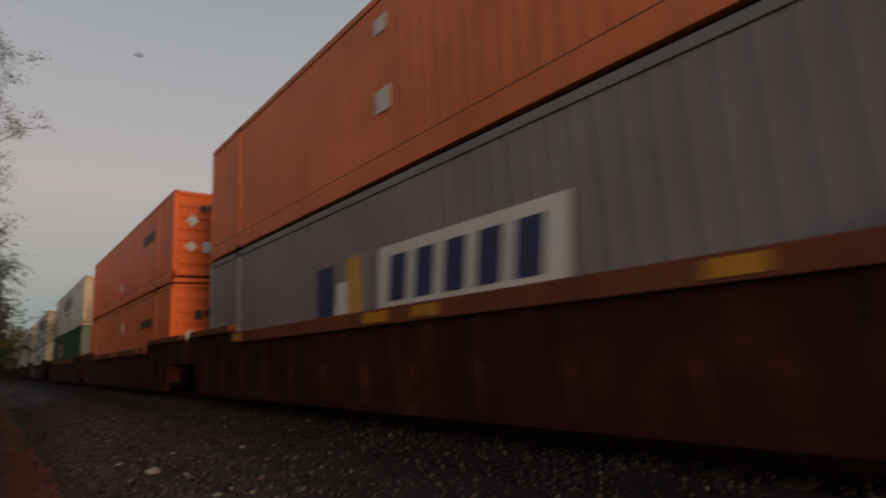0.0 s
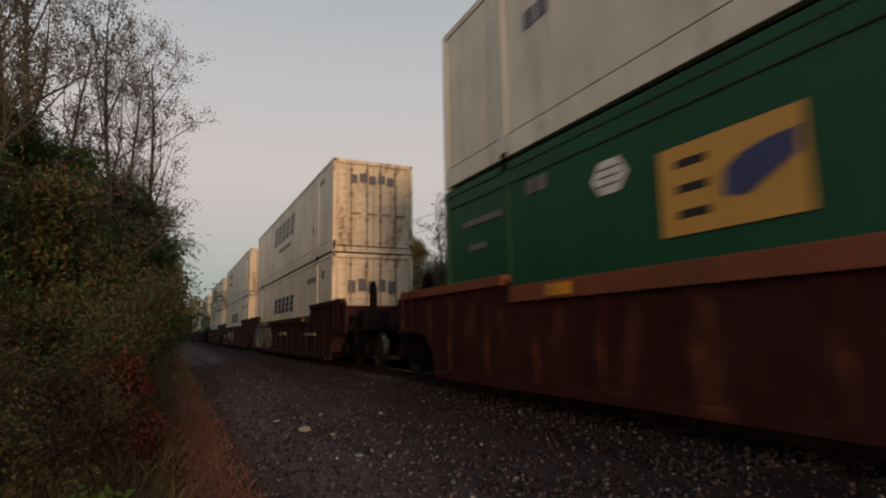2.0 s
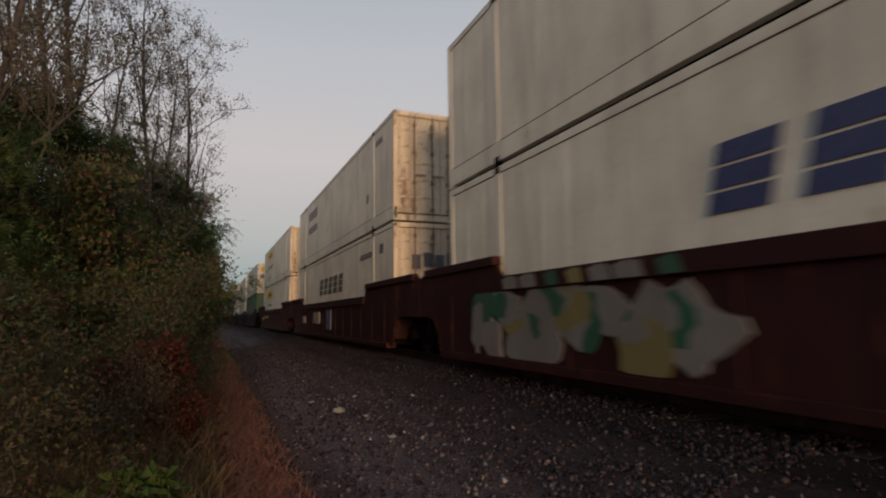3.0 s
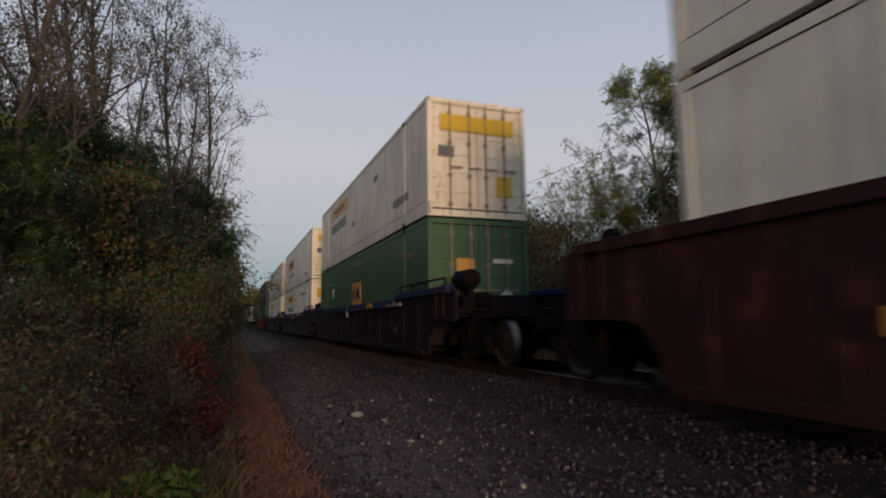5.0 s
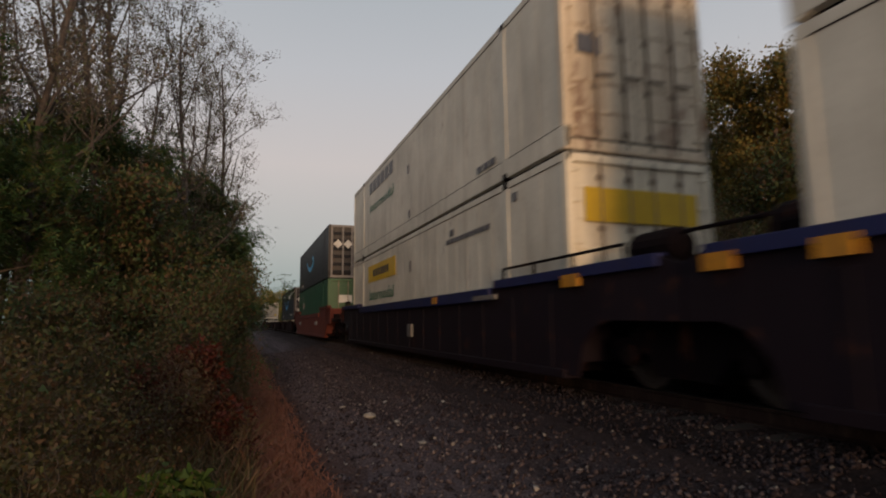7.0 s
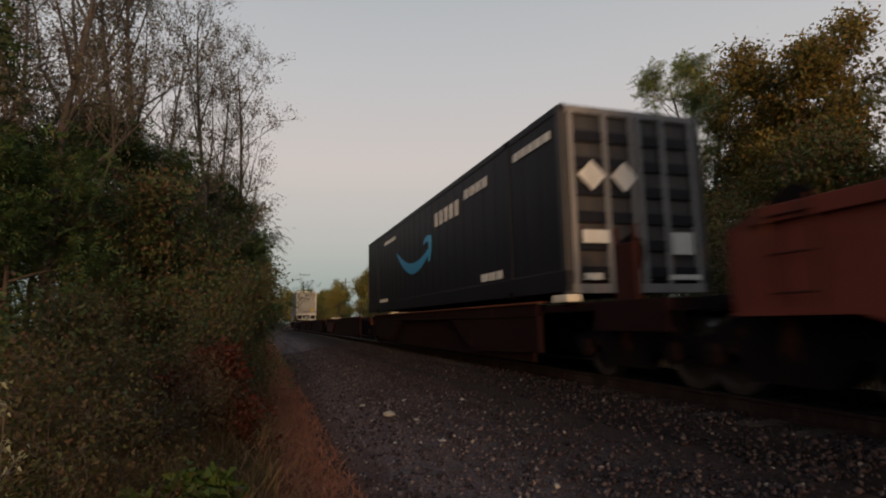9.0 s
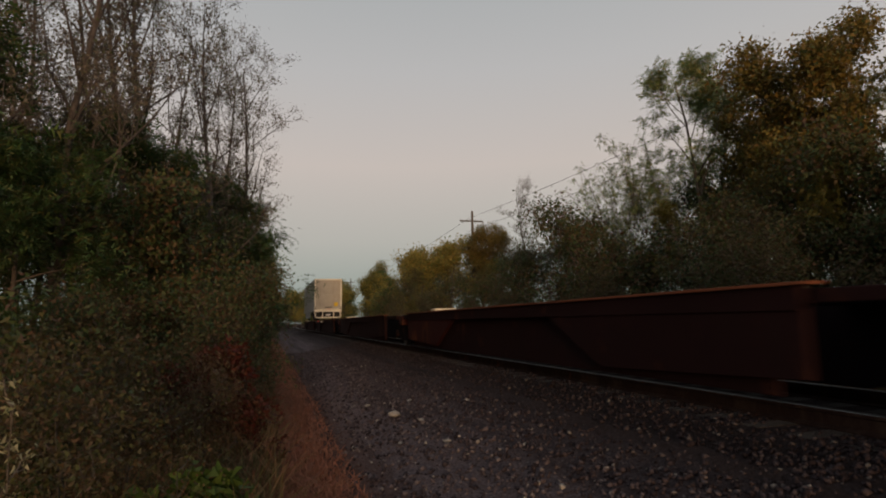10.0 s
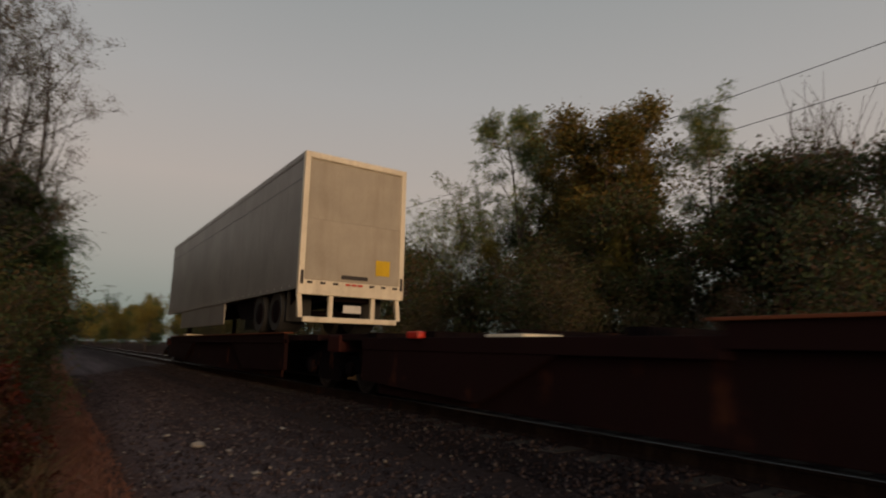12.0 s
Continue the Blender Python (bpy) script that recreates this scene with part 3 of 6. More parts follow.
LEFTROW, RIGHTROW = "trees along the path", "trees beyond the track"
bare = tree("bare_tree", "tall nearly bare tree with fine grey-brown twigs", 11, 12.0, 0.12, [21, 7, 5, 3], LEAF_TAN, 4, 0.17, (0.08, 0.045),
            BARK_TWIG, 0.16, 38, 0.30, 0.45, low=2.0, thin=0.0065, keep=0.36, group=LEFTROW)
put(bare, -3.0, 15.0, 20, 1.0, first=True)
for x, y, turn, size in ((-0.75, 23.0, 140, 0.95), (-1.7, 18.4, 15, 0.95), (-3.7, 11.2, 250, 0.85), (-4.6, 18.0, 80, 1.05), (-4.7, 9.0, 310, 0.78), (-2.4, 28.0, 200, 1.05), (-5.6, 13.0, 130, 1.0), (-6.4, 17.0, 20, 1.0), (-4.2, 24.0, 290, 1.05), (-7.6, 21.0, 170, 1.1), (-2.8, 13.0, 60, 0.85)):
    put(bare, x, y, turn, size)
green = tree("leafy_tree", "dense dark green roadside tree, leaves down to the ground", 23, 6.6, 0.11, [13, 7, 4], LEAF_GREEN, 5, 0.22, (0.34, 0.14),
             BARK, 0.1, 52, 0.40, 0.2, fronds=True, group=LEFTROW)
put(green, -3.2, 13.0, 0, 0.80, first=True)
for x, y, turn, size in ((-2.5, 19.0, 90, 0.95), (-3.5, 9.2, 200, 0.74), (-1.9, 26.5, 300, 0.95), (-4.6, 15.0, 45, 1.05), (-5.0, 11.2, 150, 1.15), (-3.4, 20.5, 20, 1.1), (-2.1, 20.6, 65, 1.16), (-3.4, 14.6, 230, 1.08), (-5.2, 9.4, 30, 1.2), (-1.55, 23.0, 250, 1.18)):
    put(green, x, y, turn, size)
olive = tree("olive_tree", "olive and yellowing leafy tree of the wood's edge", 31, 7.0, 0.12, [13, 7, 4], LEAF_OLIVE, 4, 0.22, (0.34, 0.14),
             BARK_PALE, 0.15, 50, 0.40, 0.22, fronds=True, group=LEFTROW)
put(olive, -2.7, 16.2, 0, 0.80, first=True)
put(olive, -1.9, 33.0, 100, 1.0)
put(olive, -2.8, 23.0, 220, 1.05)
put(olive, -4.4, 12.8, 300, 0.95)
dark = tree("dark_tree", "dark thick-leaved small tree in shade", 37, 5.0, 0.09, [12, 7, 4], LEAF_DARK, 26, 0.23, (0.13, 0.075),
            BARK, 0.08, 55, 0.45, 0.15, group=LEFTROW)
put(dark, -1.5, 22.6, 0, 0.92, first=True)
put(dark, -1.7, 29.5, 60, 1.1)
put(dark, -2.4, 10.6, 130, 0.72)
# lighter-built trees for the distance
far_olive = tree("far_tree", "distant olive and yellow tree along the line", 83, 7.5, 0.14, [11, 6, 3], LEAF_OLIVE, 12, 0.36, (0.25, 0.16),
                 BARK, 0.08, 52, 0.42, 0.2, thin=0.02, group="distant trees")
far_green = tree("far_tree", "distant dark green tree along the line", 89, 6.8, 0.14, [11, 6, 3], LEAF_GREEN, 12, 0.36, (0.25, 0.16),
                 BARK, 0.05, 55, 0.42, 0.2, thin=0.02, group="distant trees")
far_yellow = tree("far_tree", "distant yellowing tree along the line", 97, 8.2, 0.14, [11, 6, 3], LEAF_HAZE, 17, 0.40, (0.22, 0.16),
                  BARK, 0.08, 52, 0.42, 0.2, thin=0.02, group="distant trees")
put(far_green, -2.0, 39.0, 10, 1.0, first=True)
put(far_olive, -2.2, 46.0, 10, 1.0, first=True)
put(far_yellow, 16.5, 62.0, 10, 0.95, first=True)
FAR = (far_green, far_olive, far_yellow)
for i in range(9):
    put(FAR[i % 2], -2.1 - 0.4 * (i % 2), 53 + 9.5 * i + 3 * (i % 3), 67 * i, 1.05 + 0.12 * (i % 4))
for i in range(22):
    put(FAR[(i * 2) % 3], -6.5 + 0.9 * (i % 4) if i % 2 else 12.2 + 1.2 * (i % 4), 58 + 10 * i, 41 * i, 0.7 + 0.15 * (i % 3))
for i in range(9):
    put(FAR[i % 3], 15.0 + 1.8 * (i % 3), 76 + 13 * i, 57 * i, 0.95 + 0.1 * (i % 3))
# far wood that closes the view down the line
for i in range(17):
    put(FAR[(i * 2) % 3], -6 + 2.4 * i, 240 + 13 * ((i * 5) % 7), 33 * i, 1.55 + 0.2 * (i % 3))

yellow = tree("yellowing_tree", "broad tree with yellow-brown autumn leaves", 41, 9.0, 0.17, [15, 8, 4], LEAF_YELLOW, 40, 0.31, (0.14, 0.10),
              BARK, 0.12, 52, 0.42, 0.22, group=RIGHTROW)
put(yellow, 16.3, 13.4, 0, 0.92, first=True)
put(yellow, 18.6, 47.5, 80, 0.95)
put(far_yellow, 13.6, 51.0, 200, 0.92)
put(far_yellow, 16.2, 49.5, 90, 0.98)
put(far_yellow, 14.6, 57.0, 20, 1.0)
put(far_yellow, 18.2, 58.0, 140, 1.05)
put(far_olive, 20.5, 52.0, 300, 0.95)
put(far_yellow, 13.4, 64.0, 250, 0.78)
put(far_olive, 12.8, 72.0, 60, 0.85)
put(yellow, 18.6, 15.6, 200, 0.92)
airy = tree("airy_tree", "open grey-green tree with clumped feathery leaves", 47, 9.6, 0.12, [14, 5, 4], LEAF_LOCUST, 6, 0.14, (0.32, 0.13),
            BARK_PALE, 0.35, 42, 0.36, 0.4, fronds=True, low=1.5, keep=0.7, group=RIGHTROW)
put(airy, 16.6, 17.6, 0, 1.06, first=True)
put(airy, 16.6, 8.8, 210, 0.8)
put(airy, 17.6, 19.2, 120, 1.02)
fan = tree("slender_tree", "slender many-stemmed tree, leafy on top only", 101, 6.5, 0.06, [11, 6, 4], LEAF_LOCUST, 9, 0.16, (0.32, 0.14),
           BARK_PALE, 0.04, 30, 0.75, 0.45, fronds=True, low=2.4, thin=0.016, keep=0.95, group=RIGHTROW)
put(fan, 15.3, 21.2, 40, 0.74, first=True)
put(fan, 16.4, 25.0, 150, 0.6)
broom = tree("slender_tree", "slender many-stemmed tree, nearly bare, with a few last leaves", 113, 6.5, 0.05, [13, 6, 4], LEAF_DARK, 3, 0.12, (0.12, 0.07),
             BARK_TWIG, 0.04, 24, 0.78, 0.5, low=3.0, thin=0.013, keep=0.35, group=RIGHTROW)
put(broom, 17.4, 6.4, 15, 0.63, first=True)
put(broom, 17.2, 4.4, 130, 0.62)
put(broom, 18.8, 8.4, 250, 0.68)
for src, x, y, turn, size in ((olive, 14.6, 16.6, 40, 0.82), (olive, 14.8, 11.2, 140, 0.85), (olive, 15.9, 26.5, 250, 0.62), (dark, 13.6, 14.0, 30, 0.72),
                              (dark, 16.4, 6.4, 160, 1.2), (dark, 17.4, 8.4, 40, 1.15), (dark, 15.6, 3.4, 260, 1.02), (dark, 13.6, 18.4, 75, 0.66), (dark, 14.6, 8.6, 175, 0.9), (olive, 14.2, 22.8, 200, 0.6), (dark, 13.4, 10.6, 200, 0.7),
                              (green, 16.2, 34.5, 10, 0.92), (olive, 17.0, 41.0, 150, 0.8), (bare, 19.5, 39.5, 60, 0.85)):
    put(src, x, y, turn, size)

# unseen trees added behind the camera, both sides of the line, as sun shade
for src, x, y, turn, size in ((green, -8.5, -25.0, 80, 0.9), (olive, -13.0, -24.0, 40, 1.0),
                              (olive, 14.2, -5.0, 30, 0.9), (dark, 16.5, -8.0, 210, 1.3), (olive, 14.4, -13.0, 120, 1.0), (green, 18.5, -13.0, 70, 1.1), (olive, 16.0, -20.0, 300, 1.2)):
    put(src, x, y, turn, size)

bush = tree("bush", "tangled olive-green bush of the undergrowth", 53, 1.5, 0.03, [8, 5, 3], LEAF_BRUSH, 25, 0.14, (0.04, 0.021),
            BARK, 0.05, 55, 0.55, 0.1, thin=0.004, category="bush", group="undergrowth by the path")
weed = tree("weedy_shrub", "brownish weedy shrub with dry leaves", 59, 1.2, 0.02, [9, 5, 3], LEAF_DRY, 18, 0.11, (0.042, 0.016),
            BARK_PALE, 0.05, 45, 0.5, 0.15, thin=0.004, category="bush", group="undergrowth by the path")
shade = tree("dark_bush", "dark green bush of the undergrowth", 61, 1.7, 0.03, [9, 5, 3], LEAF_DARK, 28, 0.14, (0.044, 0.024),
             BARK, 0.05, 55, 0.5, 0.1, thin=0.004, category="bush", group="undergrowth by the path")
rng_b = np.random.default_rng(5)
firsts = {id(bush): True, id(weed): True, id(shade): True}
for i in range(54):
    src = (bush, weed, shade, bush, weed)[i % 5]
    y = 3.2 + 0.48 * i + rng_b.uniform(-0.2, 0.2)
    x = (-0.75, -1.35, -2.1)[i % 3] + rng_b.uniform(-0.2, 0.2) - (0.35 if y < 5 else 0)
    put(src, x, y, rng_b.uniform(0, 360), rng_b.uniform(0.75, 1.2) * (0.85, 1.05, 1.4)[i % 3], first=firsts.pop(id(src), False))
for i in range(22):
    src = (bush, shade, weed)[i % 3]
    put(src, 10.8 + 1.3 * (i % 3), 1.5 + 2.6 * i, 77 * i, 1.5 + 0.35 * (i % 4))
for i in range(16):
    put((shade, bush)[i % 2], 14.2 + 1.1 * (i % 3), 3.0 + 1.9 * i, 53 * i, 2.1 + 0.3 * (i % 3))
red = tree("red_shrub", "small shrub with rusty red autumn leaves", 67, 1.3, 0.025, [8, 5, 3], LEAF_RUST, 18, 0.08, (0.07, 0.04),
           BARK, 0.1, 50, 0.5, 0.15, thin=0.004, category="bush", group="undergrowth by the path")
put(red, -0.6, 6.5, 0, 0.86, first=True)
put(red, -1.0, 6.4, 120, 0.62)
put(red, 13.4, 5.2, 60, 1.9)
fresh = tree("fresh_green_shrub", "low shrub with fresh green broad leaves", 71, 0.55, 0.012, [9, 5, 2], LEAF_BRIGHT, 7, 0.07, (0.12, 0.085),
             BARK, 0.1, 55, 0.6, 0.1, thin=0.003, category="bush", group="undergrowth by the path")
put(fresh, -0.38, 4.1, 0, 0.8, first=True)
put(fresh, -0.72, 4.05, 130, 0.85)
put(fresh, -1.75, 4.5, 250, 1.1)

sprig = tree("pale_sprig", "dead pale seed sprig above the weeds", 107, 1.35, 0.012, [7, 4], LEAF_PALE, 2, 0.02, (0.04, 0.015),
             BARK_PALE, 0.55, 35, 0.2, 0.2, thin=0.003, category="weed", group="undergrowth by the path")
put(sprig, -1.10, 3.0, 0, 0.92, first=True)
put(sprig, -1.16, 2.92, 120, 0.66)


def blades(name, label, count, place, height, material, seed, category, width=0.008):
    """Grass and weeds: bent blades of two quads each."""
    rng = np.random.default_rng(seed)
    x, y = place(rng, count)
    z = np.array([terrain(a) for a in x]) - 0.03
    root = np.stack([x, y, z], 1)
    h = height * rng.uniform(0.35, 1.2, (count, 1))
    lean = rng.normal(0, 0.32, (count, 3)) * np.array([1, 1, 0])
    side = unit(rng.normal(0, 1, (count, 3)) * np.array([1, 1, 0])) * width
    up = np.array([0, 0, 1.0])
    mid = root + (up + lean * 0.4) * h * 0.55
    tip = root + (up * 0.9 + lean * 1.3) * h
    q1 = np.stack([root - side, root + side, mid + side * 0.8, mid - side * 0.8], 1)
    q2 = np.stack([mid - side * 0.8, mid + side * 0.8, tip + side * 0.2, tip - side * 0.2], 1)
    pts = np.concatenate([q1, q2], 1).reshape(-1, 3)
    me = quads_mesh(name, pts, material)
    tagged(new(name, me), label, category, kind="stuff")


def verge(rng, k):
    y = np.where(np.arange(k) % 6 == 0, -6 + 9 * rng.random(k), 2.6 + 40 * rng.random(k) ** 1.7)
    return 0.34 + np.clip(rng.normal(0, 0.24, k), -0.8, 0.46), y


def brush(rng, k):
    y = np.where(np.arange(k) % 6 == 0, -6 + 8.8 * rng.random(k), 2.4 + 45 * rng.random(k) ** 1.7)
    return 0.12 - 3.6 * rng.random(k) ** 1.2, y


def far_side(rng, k):
    return 8.6 + 6 * rng.random(k), -2 + 60 * rng.random(k) ** 1.3


blades("dry_grass", "red-brown dry grass along the edge of the path", 42000, verge, 0.13, DRYGRASS, 3, "grass", 0.008)
blades("weeds", "mixed green and brown weeds of the undergrowth", 38000, brush, 0.5, WEEDS, 4, "weeds", 0.006)
blades("bank_grass", "rough grass on the bank beyond the track", 12000, far_side, 0.6, WEEDS, 6, "grass", 0.014)


# ---------------------------------------------------------------- pole and wires
def make_pole(x, y, h):
    p = thing("utility_pole", "weathered wooden utility pole with a crossarm", "pole", "poles of the wire line", at=pose(x, y, terrain(x)))
    part("post", Build().tube((0, 0, -0.3), (0, 0, h), 0.16, 0.11, 10), POLEWOOD, p)
    part("crossarm", Build().box(-1.2, 1.2, 0.12, 0.24, h - 1.0, h - 0.87, 0.01), POLEWOOD, p)
    for k in (-1.1, -0.4, 0.4):
        part("insulator", Build().lathe((k, 0.18, h - 0.87), "z", [(0.02, 0), (0.05, 0.03), (0.03, 0.08), (0.045, 0.1), (0.02, 0.15)], 8), STEEL, p)
    return p


POLES = [(18.7, 50.0), (18.7, -34.0), (18.7, 134.0)]
for x, y in POLES:
    make_pole(x, y, 11.3 - terrain(x))
for k, (off, drop) in enumerate([(-0.4, 0.0), (0.15, 0.95)]):
    b = Build()
    for (y0, y1) in ((-34.0, 50.0), (50.0, 134.0)):
        pts = []
        for i in range(25):
            s = i / 24
            pts.append((18.7 + off, y0 + (y1 - y0) * s, 10.58 - drop - 4 * 1.1 * s * (1 - s)))
        for a, c in zip(pts, pts[1:]):
            b.tube(a, c, 0.013, sides=5, caps=False)
    tagged(part("wire", b, DARK), "thin sagging overhead wire between poles", "wire", "overhead wires")

# ---------------------------------------------------------------- the train
LONG, WIDE, TALL = 16.15, 2.59, 2.89
HALF = WIDE / 2
MOVERS = []           # (thing, place along the train, height)


def place_on_train(ob, s, z):
    MOVERS.append((ob, s, z))
    ob.matrix_basis = pose(MID, s, z)
    return ob


def slab(parent, name, y0, y1, z0, z1, material, label="", proud=0.006, slant=0.0):
    """A thin film or plate on the near side, from y0 to y1; slant leans it along y."""
    x0, x1 = -HALF - proud, -HALF + 0.004
    d = slant * (z1 - z0)
    b = Build().prism([(y0, z0), (y1, z0), (y1 + d, z1), (y0 + d, z1)], "x", x0, x1)
    return part(name, b, material, parent, label)


def bars(parent, name, y0, y1, z0, z1, count, material, label="", slant=0.0, proud=0.006, gap=0.22):
    """Unreadable or owner's lettering as a row of plain upright bars."""
    b = Build()
    step = (y1 - y0) / count
    d = slant * (z1 - z0)
    for i in range(count):
        a, c = y0 + step * (i + gap / 2), y0 + step * (i + 1 - gap / 2)
        if slant <= -0.2:
            # broad slanting blocks, each of three stacked bands
            tall = (z1 - z0) / 3
            for k in range(3):
                za, zb = z0 + tall * (k + 0.04), z0 + tall * (k + 0.9)
                da, db = slant * (za - z0), slant * (zb - z0)
                part(name, Build().prism([(a + da, za), (c + da, za), (c + db, zb), (a + db, zb)], "x", -HALF - proud, -HALF + 0.004), material, parent, label)
            continue
        if name == "owner_mark":
            part(name, Build().prism([(a, z0), (c, z0), (c + d, z1), (a + d, z1)], "x", -HALF - proud, -HALF + 0.004), material, parent, label)
            continue
        b.prism([(a, z0), (c, z0), (c + d, z1), (a + d, z1)], "x", -HALF - proud, -HALF + 0.004)
    return tagged(part(name, b, material, parent, label), kind="stuff") if b.v else None


def word_mesh(text, height):
    cu = bpy.data.curves.new("word", "FONT")
    cu.body, cu.size, cu.extrude, cu.resolution_u = text, height * 1.38, 0.003, 3
    ob = bpy.data.objects.new("word", cu)
    scene.collection.objects.link(ob)
    me = bpy.data.meshes.new_from_object(ob.evaluated_get(bpy.context.evaluated_depsgraph_get()))
    bpy.data.objects.remove(ob)
    return me


def lettering(parent, text, y_left, z0, height, length, material, label):
    me = word_mesh(text, height)
    w = max(v.co.x for v in me.vertices)
    for v in me.vertices:
        v.co.x *= length / w
    me.materials.clear()
    me.materials.append(material)
    m = Matrix(((0, 0, -1, -HALF - 0.006), (-1, 0, 0, y_left), (0, 1, 0, z0), (0, 0, 0, 1)))
    return part("lettering", me, None, parent, label, at=m)


def end_patch(parent, name, x0, x1, z0, z1, material, label="", y=-0.045, diamond=False):
    if name == "owner_mark":
        step = (x1 - x0) / 5
        for k in range(5):
            d = 0.05 * (k % 2)
            part(name, Build().box(x0 + step * (k + 0.14), x0 + step * (k + 0.86), y, y + 0.02, z0 + d, z1 - 0.03 + d), material, parent, label)
        return None
    if diamond:
        xm, zm = (x0 + x1) / 2, (z0 + z1) / 2
        b = Build().prism([(x0, zm), (xm, z0), (x1, zm), (xm, z1)], "y", y, y + 0.02)
    else:
        b = Build().box(x0, x1, y, y + 0.02, z0, z1)
    return part(name, b, material, parent, label)


def hexagon(parent, y, z, ry, rz, material, label=""):
    """A six-sided plate on the near side."""
    ring = [(y + ry * math.cos(k * math.tau / 6), z + rz * math.sin(k * math.tau / 6)) for k in range(6)]
    return part("placard", Build().prism(ring, "x", -HALF - 0.006, -HALF + 0.004), material, parent, label)


SHAPES = {}


def shared(key, make):
    if key not in SHAPES:
        SHAPES[key] = make()
    return SHAPES[key]


def wall_build(kind, sign):
    """One long side wall with its pressed ribs or flush posts."""
    b = Build()
    prof = []
    y = 0.12
    step = 0.28 if kind == "ribbed" else 0.61
    depth = 0.013 if kind == "ribbed" else 0.006
    edge = 0.12 if kind == "ribbed" else 0.02
    flat = 0.5 if kind == "ribbed" else 0.93
    while y < LONG - 0.12 - step:
        prof += [(y, 0.0), (y + step * flat, 0.0), (y + step * flat + edge * 0.5, depth), (y + step - edge * 0.5, depth)]
        y += step
    prof += [(y, 0.0), (LONG - 0.12, 0.0)]
    x = HALF - 0.012
    for i, (py, d) in enumerate(prof):
        b.v += [(sign * (x - d), py, 0.345), (sign * (x - d), py, TALL - 0.11)]
        if i:
            k = len(b.v)
            b.f.append((k - 4, k - 2, k - 1, k - 3))
    return b


